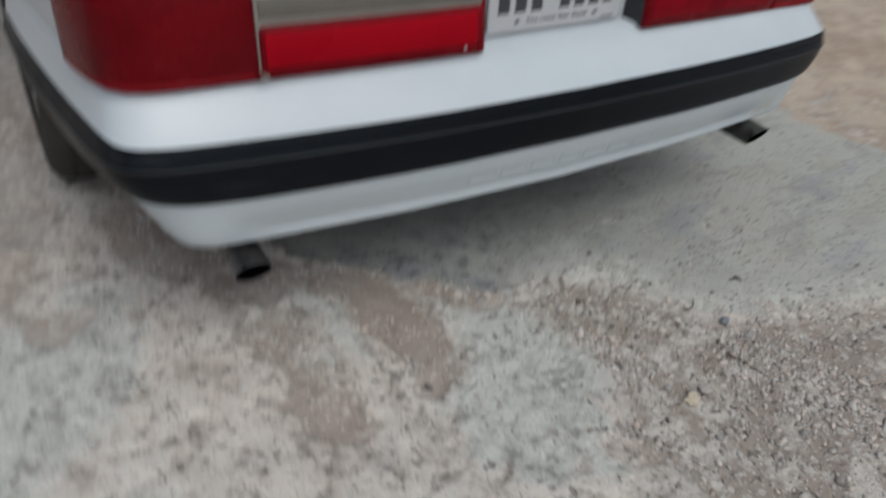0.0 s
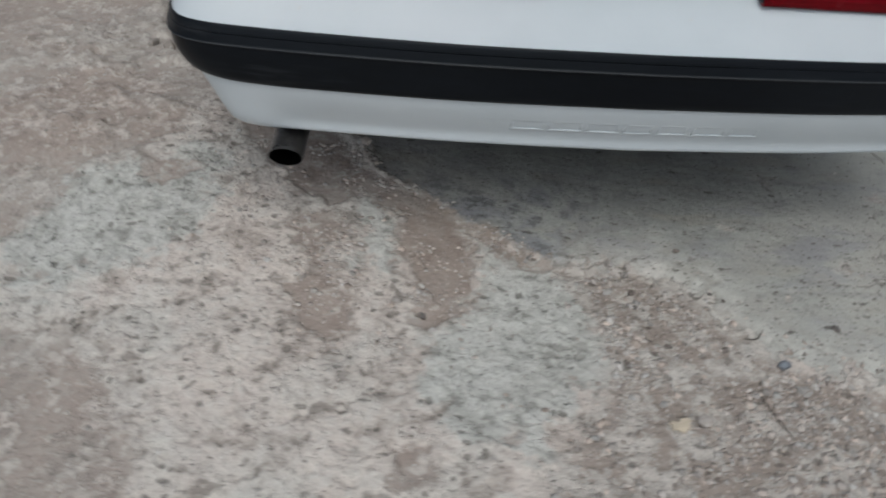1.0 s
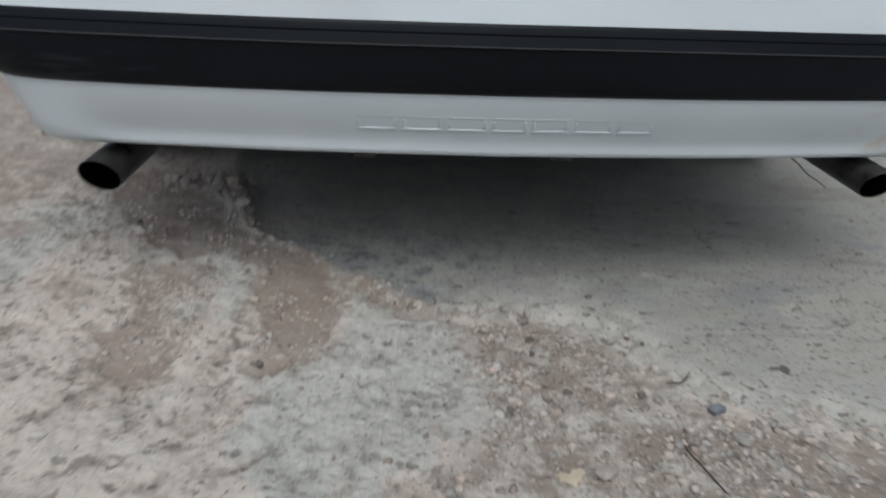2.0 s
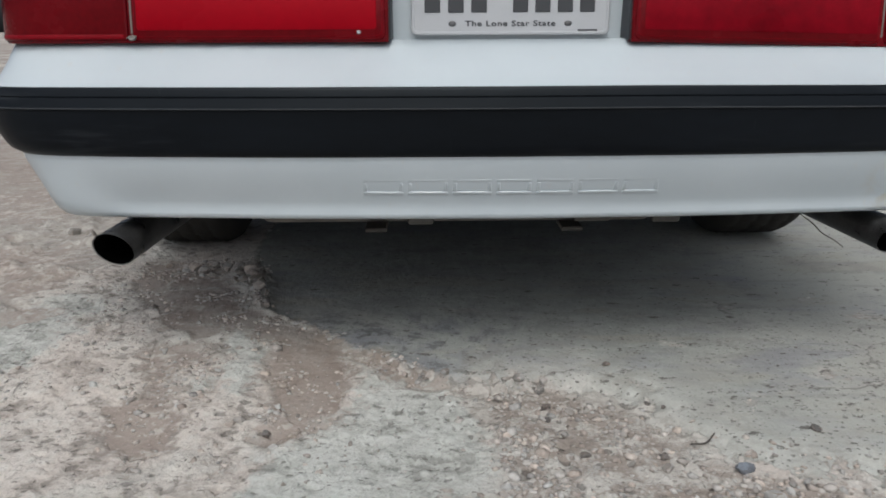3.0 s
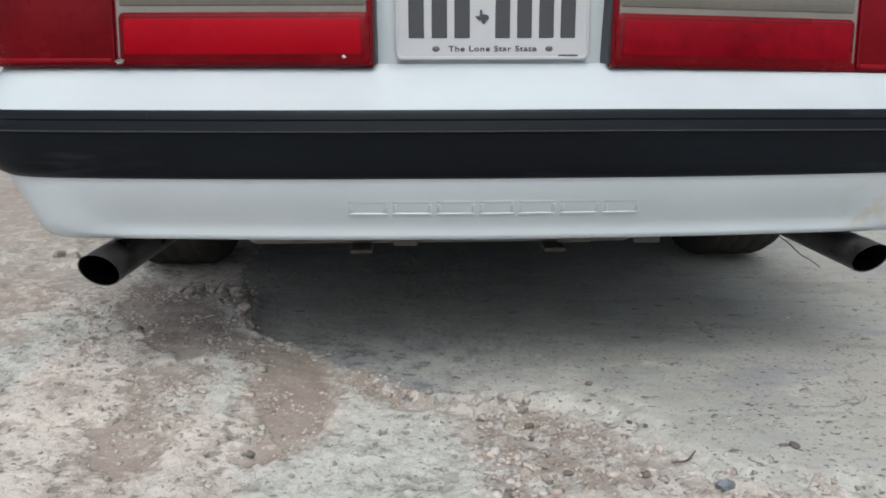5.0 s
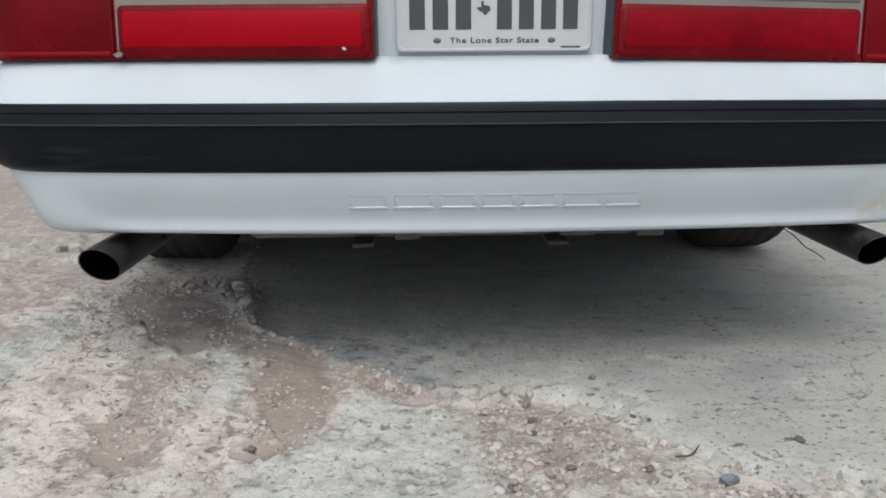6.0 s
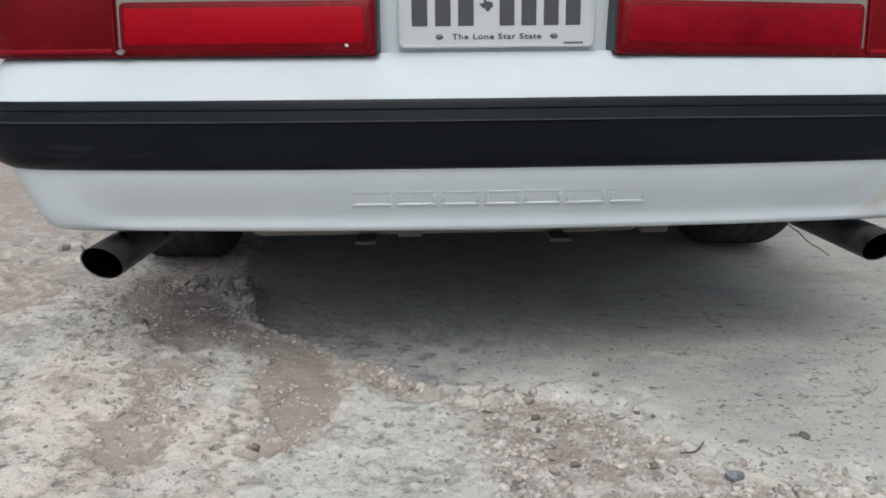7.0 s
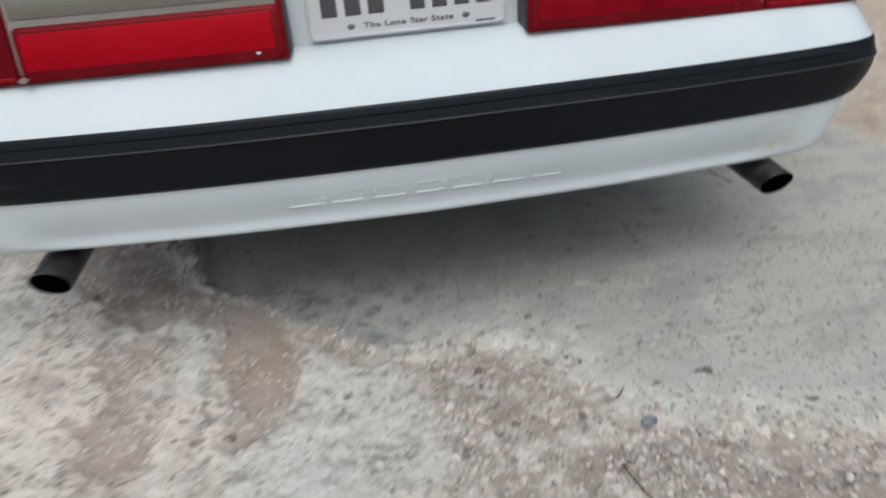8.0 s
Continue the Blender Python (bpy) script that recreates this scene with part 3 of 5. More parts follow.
def relief(x, y):
    """Height of the ground and what lies on it there."""
    away = np.hypot(np.maximum(np.maximum(-1.4 - x, x - 1.1), 0), np.maximum(np.maximum(-0.85 - y, y - 0.9), 0))
    fine, far = 1 - ramp(away, 0.05, 0.7), ramp(away, 0.1, 1.6)
    wx = x + 0.06 * fbm(x, y, 9, 11) + 0.03 * fine * fbm(x, y, 45, 12) + 0.5 * far * fbm(x, y, 1.5, 13)
    wy = y + 0.06 * fbm(x, y, 9, 21) + 0.03 * fine * fbm(x, y, 45, 22) + 0.5 * far * fbm(x, y, 1.5, 23)
    loose = 0.03 * ramp(x, -0.05, 0.12)
    slab = inside(x + (0.02 + 3 * loose) * fbm(x, y, 22, 31) + 0.012 * fbm(x, y, 80, 32), y + (0.02 + 3 * loose) * fbm(x, y, 22, 33) + 0.012 * fbm(x, y, 80, 34), SLAB)
    each = [inside(wx, wy, c) for c in DIRT]
    dirt = np.maximum(np.minimum(np.max(each[3:5] + each[8:], axis=0), 0.014), 1.6 * np.max(each[:3] + each[5:8], axis=0))
    dirt = np.maximum(dirt, -0.10) * (1 - far) + far * (0.02 + 0.25 * fbm(x, y, 0.9, 14) + 0.1 * fbm(x, y, 0.13, 15))
    dirt = np.maximum(dirt, 0.022 - 1.3 * np.abs(slab + 0.018) + 0.03 * fbm(x, y, 26, 16) - 0.2 * (1 - ramp(x, 0.13, 0.06) * ramp(x, -0.62, -0.5)))
    gravel, pale = np.max([inside(wx, wy, c) for c in [GRAVEL] + GRAVEL_SPOTS] + [r - 1.4 * np.hypot(wx - a, wy - b) for a, b, r in SCUFFS], axis=0), np.max([inside(wx, wy, c) for c in PALE], axis=0)
    cx, cy = x + 0.05 * fbm(x, y, 25, 81), y + 0.05 * fbm(x, y, 25, 82)
    crack = np.full(x.shape, 1.0)
    for run in CRACKS:
        for (ax, ay), (bx, by) in zip(run, run[1:]):
            t = np.clip(((cx - ax) * (bx - ax) + (cy - ay) * (by - ay)) / ((bx - ax) ** 2 + (by - ay) ** 2), 0, 1)
            crack = np.minimum(crack, np.hypot(cx - ax - t * (bx - ax), cy - ay - t * (by - ay)))
    damp_d = inside(0.7 * x + 0.3 * wx, 0.7 * y + 0.3 * wy, DAMP)
    dirt = dirt - 0.15 * ramp(inside(0.8 * x + 0.2 * wx, 0.8 * y + 0.2 * wy, PALE[1]), -0.002, 0.012) * ramp(y, -0.10, -0.14) * ramp(x, -0.05, -0.12)
    near = np.exp(-((x / 3) ** 2 + (y / 3) ** 2))
    base = -0.007 + 0.03 * ramp(y, -0.3, 0.3) * ramp(x, 0.0, -0.5) + 0.02 * fbm(x, y, 3, 41)
    base = base - 0.003 * ramp(gravel, -0.02, 0.06) - 0.005 * ramp(np.maximum(dirt, damp_d), -0.01, 0.03)
    flake = fbm(x + 0.02 * fbm(x, y, 30, 53), y + 0.02 * fbm(x, y, 30, 54), 42, 51, 4)
    flake = np.where(flake > 0, np.minimum(flake, 0.10 + 0.3 * (flake - 0.10)), flake)
    flake = (flake + 0.5 * fbm(x, y, 110, 52, 2)) * fine
    rocky = ramp(fbm(x, y, 7, 55), -0.06, 0.14) * ramp(x, -0.75, -1.0) * ramp(y, 0.1, 0.4)
    base = base + fine * rocky * (0.016 + 0.045 * fbm(x, y, 16, 56))
    base = base + 0.0062 * flake * (1 - 0.70 * ramp(np.maximum(dirt, damp_d), -0.005, 0.015))
    px, py = x + 0.006 * fbm(x, y, 70, 73), y + 0.006 * fbm(x, y, 70, 74)
    crusty = 1 - 0.8 * ramp(np.maximum(dirt, damp_d), -0.01, 0.02)
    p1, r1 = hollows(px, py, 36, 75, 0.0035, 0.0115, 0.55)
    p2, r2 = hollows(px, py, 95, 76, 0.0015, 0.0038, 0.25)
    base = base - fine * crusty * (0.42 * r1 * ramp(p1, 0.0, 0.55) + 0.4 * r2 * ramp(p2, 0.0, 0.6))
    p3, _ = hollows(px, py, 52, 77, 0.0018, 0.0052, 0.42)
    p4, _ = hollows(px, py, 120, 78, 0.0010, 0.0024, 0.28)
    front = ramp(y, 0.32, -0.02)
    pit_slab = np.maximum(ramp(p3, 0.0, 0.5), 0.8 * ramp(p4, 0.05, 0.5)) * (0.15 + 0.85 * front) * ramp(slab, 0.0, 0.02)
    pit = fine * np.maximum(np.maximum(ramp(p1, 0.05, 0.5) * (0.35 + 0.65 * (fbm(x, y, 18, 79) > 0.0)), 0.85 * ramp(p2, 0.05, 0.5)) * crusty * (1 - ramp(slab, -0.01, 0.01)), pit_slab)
    # thin plates of crust that have come loose, with sharp rims
    plates = fbm(x + 0.03 * fbm(x, y, 12, 57), y + 0.03 * fbm(x, y, 12, 58), 20, 59, 4)
    plates = ramp(plates, -0.010, 0.006) + 0.7 * ramp(plates, 0.055, 0.068)
    base = base + fine * 0.0022 * plates * crusty
    top = 0.007 + 0.006 * fbm(x, y, 4, 61) + 0.0022 * fbm(x, y, 60, 62) - 0.003 * pit_slab
    edge = ramp(slab, -0.005 - 0.02 * ramp(x, -0.10, 0.05), 0.009 + 0.02 * ramp(x, -0.10, 0.05))
    crumble = np.exp(-((slab / (0.006 + 0.016 * ramp(y, 0.15, 0.3))) ** 2)) * (0.018 * fbm(x, y, 60, 71) + 0.026 * fbm(x, y, 130, 72, 2) + 0.002 + 0.016 * ramp(y, 0.12, 0.32)) * (1 - 0.85 * ramp(x, -0.15, -0.04)) * (0.5 + 0.45 * ramp(y, 0.12, 0.30)) * (1 - ramp(y, 0.36, 0.48))
    flush = ramp(y, 0.36, 0.55) * ramp(x, -0.85, -0.70)
    base = base * (1 - flush) + (0.010 + 0.004 * fbm(x, y, 30, 63)) * flush
    z = base * (1 - edge) + top * edge + crumble
    return z * near, slab, np.maximum(dirt, damp_d - 0.004), gravel, pale, ramp(damp_d, -0.02, 0.03), crack, flake, pit


def ground():
    xs, ys = axis_steps(-1.3, 1.0, 0.0036, 500), axis_steps(-0.75, 0.8, 0.0036, 500)
    gx, gy = np.meshgrid(xs, ys)
    x, y = gx.ravel(), gy.ravel()
    z, slab, dirt, gravel, pale, damp, crack, flake, pit = relief(x, y)
    nx, ny = len(xs), len(ys)
    k = (np.arange(ny - 1)[:, None] * nx + np.arange(nx - 1)).ravel()
    faces = np.stack([k, k + 1, k + nx + 1, k + nx], 1)
    me = bpy.data.meshes.new("ground")
    me.vertices.add(len(x))
    me.vertices.foreach_set("co", np.stack([x, y, z], 1).ravel())
    me.loops.add(faces.size)
    me.loops.foreach_set("vertex_index", faces.ravel())
    me.polygons.add(len(faces))
    me.polygons.foreach_set("loop_start", np.arange(len(faces)) * 4)
    me.update(calc_edges=True)
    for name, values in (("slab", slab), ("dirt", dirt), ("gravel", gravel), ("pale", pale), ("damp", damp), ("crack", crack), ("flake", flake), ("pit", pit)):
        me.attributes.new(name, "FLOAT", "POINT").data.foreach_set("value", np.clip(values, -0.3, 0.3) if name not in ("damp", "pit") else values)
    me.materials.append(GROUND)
    me.polygons.foreach_set("use_smooth", np.ones(len(faces), bool))
    return tagged(new("ground", me), "worn pale concrete drive with brown dirt and gravel", "ground", kind="structure")


ground()


def height(x, y):
    return float(relief(np.array([x]), np.array([y]))[0][0])


# ---- the car ----
car = tagged(new("car"), "white hatchback car with black bumper strip and twin exhausts", "car")
car.location.x = -0.006

STRIP_TOP = [(0, -0.133), (0.3, -0.126), (0.55, -0.106), (0.68, -0.090), (0.733, -0.079), (0.769, -0.061), (0.790, -0.028), (0.804, 0.04), (0.825, 0.19), (0.846, 0.40), (0.855, 0.575)]
STRIP_LOW = [(0, -0.127), (0.3, -0.121), (0.55, -0.102), (0.655, -0.088), (0.71, -0.073), (0.748, -0.047), (0.769, -0.006), (0.789, 0.06), (0.814, 0.19), (0.838, 0.40), (0.846, 0.575)]
SKIRT_LOW = [(0, -0.098), (0.3, -0.088), (0.5, -0.072), (0.60, -0.063), (0.655, -0.057), (0.690, -0.044), (0.708, -0.016), (0.720, 0.06), (0.738, 0.30), (0.748, 0.575)]
SHELF = [(0, -0.002), (0.15, -0.002), (0.19, -0.028), (0.55, -0.018), (0.68, -0.012), (0.735, 0.0), (0.765, 0.026), (0.782, 0.07), (0.797, 0.145), (0.818, 0.35), (0.835, 0.575)]
LAMP = [(0.176, -0.052), (0.36, -0.046), (0.55, -0.036), (0.68, -0.030), (0.735, -0.020), (0.768, 0.004), (0.786, 0.045), (0.796, 0.09), (0.803, 0.14)]


def sagged(bm):
    """The bumper droops by a few millimetres towards the car's right end, and is pushed in a little there."""
    for v in bm.verts:
        v.co.x -= 0.11 * max(v.co.x - 0.66, 0.0)
        v.co.z -= 0.0045 * float(ramp(v.co.x, 0.15, 0.75)) * float(ramp(v.co.z, 0.40, 0.44))
    return bm


def bumper():
    top, low, skirt, shelf = plan(STRIP_TOP), plan(STRIP_LOW), plan(SKIRT_LOW), plan(SHELF)

    def mix(t):
        return top * (1 - t) + low * t

    edge = inward(top, 0.006)
    soft = plan([(0, -0.020), (0.10, -0.021), (0.25, -0.026)] + SHELF[3:])
    rows = [(inward(shelf, 0.03), 0.534), (shelf, 0.533), (soft * 0.78 + edge * 0.22, 0.520), (soft * 0.42 + edge * 0.58, 0.496), (soft * 0.12 + edge * 0.88, 0.476), (edge, 0.470), (inward(top, 0.02), 0.462)]
    part("bumper_cover", sagged(loft(rows)), WHITE, car, "white painted bumper shelf", 60)
    under = inward(low, 0.005)
    rows = [(inward(low, 0.025), 0.380), (under, 0.372), (under * 0.97 + skirt * 0.03, 0.362)]
    corner = ramp(np.abs(skirt[:, :1]), 0.56, 0.68)
    broad = skirt * (1 - corner) + inward(skirt, -0.012) * corner
    for t in (0.25, 0.5, 0.7, 0.85):
        rows.append((inward(under * (1 - t ** 1.15) + broad * t ** 1.15, 0.0025 * ramp(t, 0.3, 0.85)) * (1 - corner) + (under * (1 - t) + broad * t) * corner, 0.364 - 0.078 * t))
    for d, e, z in ((0.002, -0.009, 0.284), (0.0, -0.005, 0.279), (0.0015, 0.001, 0.273), (0.007, 0.008, 0.269)):
        rows.append((inward(skirt, d) * (1 - corner) + inward(skirt, e) * corner, z))
    rows += [(inward(skirt, 0.03), 0.272), (inward(skirt, 0.035), 0.36)]
    lift = 1 - 0.85 * ramp(skirt[:, 1], 0.04, 0.22)
    rows = [(line, 0.372 - (0.372 - z) * lift if z < 0.37 else z) for line, z in rows]
    valance = part("bumper_valance", sagged(loft(rows)), WHITE, car, "white painted lower bumper with raised lettering blocks", 60)
    rows = [(inward(top, d), z) for d, z in ((0.03, 0.4665), (0.010, 0.4705), (0.006, 0.4705), (0.0045, 0.4692), (0.0030, 0.4660), (0.0006, 0.4575), (0.0018, 0.4568), (0.0018, 0.4560), (0.0003, 0.4552),
                                             (-0.0036, 0.4425), (-0.0058, 0.4405), (-0.0060, 0.4392), (-0.0036, 0.4378), (-0.0030, 0.4350))]
    for t in (0.25, 0.5, 0.72, 0.88):
        z = 0.435 - 0.065 * t
        rows.append((inward(mix(t ** 2.2), -0.003), z))
    rows += [(inward(low, -0.001), 0.3725), (inward(low, 0.004), 0.3695), (inward(low, 0.03), 0.3695)]
    strip = part("bumper_strip", sagged(loft(rows)), RUBBER, car, "black rubber strip with two fine grooves", 30)
    rows = [(inward(top, d), z) for d, z in ((-0.0040, 0.4416), (-0.0062, 0.4409), (-0.0066, 0.4402), (-0.0062, 0.4396), (-0.0040, 0.4392))]
    part("bead", sagged(loft(rows)), SHEEN_RUBBER, strip, "grey bead along the strip, its highlight painted in")
    return valance


valance = bumper()


def raised_blocks():
    """The maker's raised word on the lower bumper, as seven plain raised frames in the same paint."""
    low, skirt = inward(plan(STRIP_LOW), 0.005), plan(SKIRT_LOW)
    t = (0.364 - 0.3225) / 0.078
    line = inward(low * (1 - t ** 1.15) + skirt * t ** 1.15, 0.0025 * float(ramp(np.array(t), 0.3, 0.85)))
    run = np.r_[0, np.cumsum(np.hypot(*np.diff(line, axis=0).T))]
    middle = float(np.interp(0, line[:, 0], run))
    widths = [0.066, 0.066, 0.064, 0.058, 0.062, 0.066, 0.060]
    gap = (0.442 - sum(widths) * 0.9) / 6
    s = middle - 0.219
    for w in widths:
        w *= 0.9
        bm = bmesh.new()
        for s0, s1, z0, z1 in ((s, s + w, 0.3100, 0.3150), (s, s + w, 0.3300, 0.3350), (s, s + 0.006, 0.3152, 0.3298), (s + w - 0.006, s + w, 0.3152, 0.3298)):
            bar = bpy.data.meshes.new("bar")
            piece = pad(line, s0, s1, z0, z1, -0.004, 0.0010, 0.0009, 8, lean=-0.31, level=0.3225)
            piece.to_mesh(bar)
            piece.free()
            bm.from_mesh(bar)
            bpy.data.meshes.remove(bar)
        part("raised_block", bm, WHITE, valance)
        s += w + gap


def pad(line, s0, s1, z0, z1, out0, out1, bevel, n=24, lean=0.0, level=0.525):
    """A cushion on a plan line between two lengths along it, from depth out0 to out1 (outwards), with bevelled edges. lean: how far the top lies further in."""
    s = np.r_[0, np.cumsum(np.hypot(*np.diff(line, axis=0).T))]
    t = np.gradient(line, axis=0)
    t /= np.hypot(t[:, 0], t[:, 1])[:, None]
    cols = [(s0, out0), (s0, out1 - bevel)] + [(a, out1) for a in np.linspace(s0 + bevel, s1 - bevel, n)] + [(s1, out1 - bevel), (s1, out0)]
    rows = [(z0, out0), (z0, out1 - bevel), (z0 + bevel, out1), (z1 - bevel, out1), (z1, out1 - bevel), (z1, out0)]
    bm = bmesh.new()
    grid = []
    for z, r in rows:
        line_v = []
        for a, c in cols:
            x, y = (np.interp(a, s, line[:, k]) for k in range(2))
            tx, ty = (np.interp(a, s, t[:, k]) for k in range(2))
            d = min(r, c)
            line_v.append(bm.verts.new((x + ty * d, y - tx * d + lean * (z - level), z)))
        grid.append(line_v)
    for a, b in zip(grid, grid[1:]):
        for k in range(len(cols) - 1):
            bm.faces.new((a[k], a[k + 1], b[k + 1], b[k]))
    return bm


raised_blocks()


def mirrored(bm):
    for v in bm.verts:
        v.co.x = -v.co.x
    return bm


def round_pad(line, s0, s1, z0, z1, out0, out1, bevel, radius, lean=0.0, level=0.525, n=28):
    """A cushion like pad(), with its four corners rounded in the face."""
    s = np.r_[0, np.cumsum(np.hypot(*np.diff(line, axis=0).T))]
    t = np.gradient(line, axis=0)
    t /= np.hypot(t[:, 0], t[:, 1])[:, None]
    bm = bmesh.new()

    def chain(inset, depth, top):
        a0, a1, lo, hi, r = s0 + inset, s1 - inset, z0 + inset, z1 - inset, max(radius - inset, 0.0005)
        arc = [(r * (1 - math.cos(k * math.pi / 10)), r * (1 - math.sin(k * math.pi / 10))) for k in range(6)]
        flat = [(a0 + d, e) for d, e in arc] + [(a, 0.0) for a in np.linspace(a0 + r, a1 - r, n)[1:-1]] + [(a1 - d, e) for d, e in arc[::-1]]
        out = []
        for a, e in flat:
            z = hi - e if top else lo + e
            x, y = (np.interp(a, s, line[:, k]) for k in range(2))
            tx, ty = (np.interp(a, s, t[:, k]) for k in range(2))
            out.append(bm.verts.new((x + ty * depth, y - tx * depth + lean * (z - level), z)))
        return out

    rings = [chain(i, d, False) + chain(i, d, True)[::-1] for i, d in ((0, out0), (0, out1 - bevel), (bevel * 0.35, out1 - bevel * 0.3), (bevel, out1))]
    m = len(rings[0])
    for p, q in zip(rings, rings[1:]):
        for k in range(m):
            bm.faces.new((p[k], p[(k + 1) % m], q[(k + 1) % m], q[k]))
    face = rings[-1]
    for k in range(m // 2 - 1):
        bm.faces.new((face[k], face[k + 1], face[m - 2 - k], face[m - 1 - k]))
    return bm


def tail_lamp(side):
    """A wrap-round lamp: black housing, grey frame, one tall red lens at the corner, red and clear lenses in rows inboard."""
    lamp = new("tail_lamp")
    lamp.parent = car
    tagged(lamp, "red tail lamp with smoked clear middle lens")
    line = curve_through(LAMP, 140)
    total = float(np.hypot(*np.diff(line, axis=0).T).sum())
    seam, lean = 0.386, 0.12
    # the lamp on the car's right hangs a little askew
    hang = Matrix.Translation((0.176, 0, 0.53)) @ Matrix.Rotation(radians(1.5), 4, "Y") @ Matrix.Translation((-0.172, 0, -0.5315))

    def settle(bm):
        if side < 0:
            return mirrored(bm)
        bmesh.ops.transform(bm, matrix=hang, verts=bm.verts)
        return bm

    def add(name, s0, s1, z0, z1, out0, out1, bevel, mat, label="", radius=0.0):
        bm = round_pad(line, s0, s1, z0, z1, out0, out1, bevel, radius, lean) if radius else pad(line, s0, s1, z0, z1, out0, out1, bevel, lean=lean)
        return part(name, settle(bm), mat, lamp, label)

    # the right lamp's reflector takes a darker, more uneven red
    inner = RED_BRIGHT if side < 0 else RED_DEEP
    add("housing", 0.0, total, 0.534, 0.717, -0.055, -0.006, 0.002, BLACK, "black plastic housing")
    add("lens_body", 0.003, total - 0.002, 0.5305, 0.719, -0.02, -0.0005, 0.002, RED_DARK, "dark red clear-edged lens body")
    add("frame", 0.012, seam + 0.003, 0.543, 0.713, -0.012, 0.0012, 0.0015, BEZEL, "grey frame between the lenses", 0.004)
    add("corner_lens", seam + 0.006, total - 0.006, 0.5345, 0.713, -0.012, 0.0035, 0.003, RED_DARK, "dark red corner lens", 0.006)
    add("corner_foot", seam + 0.012, total - 0.012, 0.537, 0.5435, -0.002, 0.0042, 0.001, RED_EDGE, "brighter red foot of the corner lens", 0.002)
    add("lower_lens", 0.007, seam, 0.5335, 0.6105, -0.01, 0.0030, 0.003, RED_DARK, "dark red border of the lower lens", 0.010)
    add("inner_border", 0.011, seam - 0.004, 0.5385, 0.6065, -0.008, 0.0042, 0.0012, RED_EDGE, "thin red moulded edge in the border", 0.009)
    add("inner_step", 0.0125, seam - 0.0055, 0.5400, 0.6050, -0.008, 0.0047, 0.0008, RED_DARK, "dark red step inside the border", 0.008)
    add("reflector", 0.020, seam - 0.008, 0.5485, 0.6015, -0.008, 0.0056, 0.0016, inner, "bright red reflector panel" if side < 0 else "darker uneven red reflector panel", 0.005)
    if side < 0:
        bm = bmesh.new()
        lump(bm, (-0.222, -0.0565, 0.545), 0.0030, 5, 0.8, 0.4, 1)
        part("paint_chip", bm, PLATE, lamp, "white chip of paint")
        # the lens frame's curl at the foot of the seam, as a lump
        bm = bmesh.new()
        lump(bm, (-0.560, -0.0425, 0.5385), 0.0075, 9, 0.55, 0.2, 2)
        part("bezel_curl", bm, BEZEL, lamp, "grey curl of the lens frame at the seam")
    add("reverse_lens", 0.012, seam - 0.002, 0.6185, 0.653, -0.01, 0.0035, 0.004, CLEAR, "smoked clear reversing lens", 0.004)
    add("upper_lens", 0.012, seam - 0.002, 0.6575, 0.711, -0.01, 0.0035, 0.004, RED, "red upper lens", 0.004)


tail_lamp(1)
tail_lamp(-1)


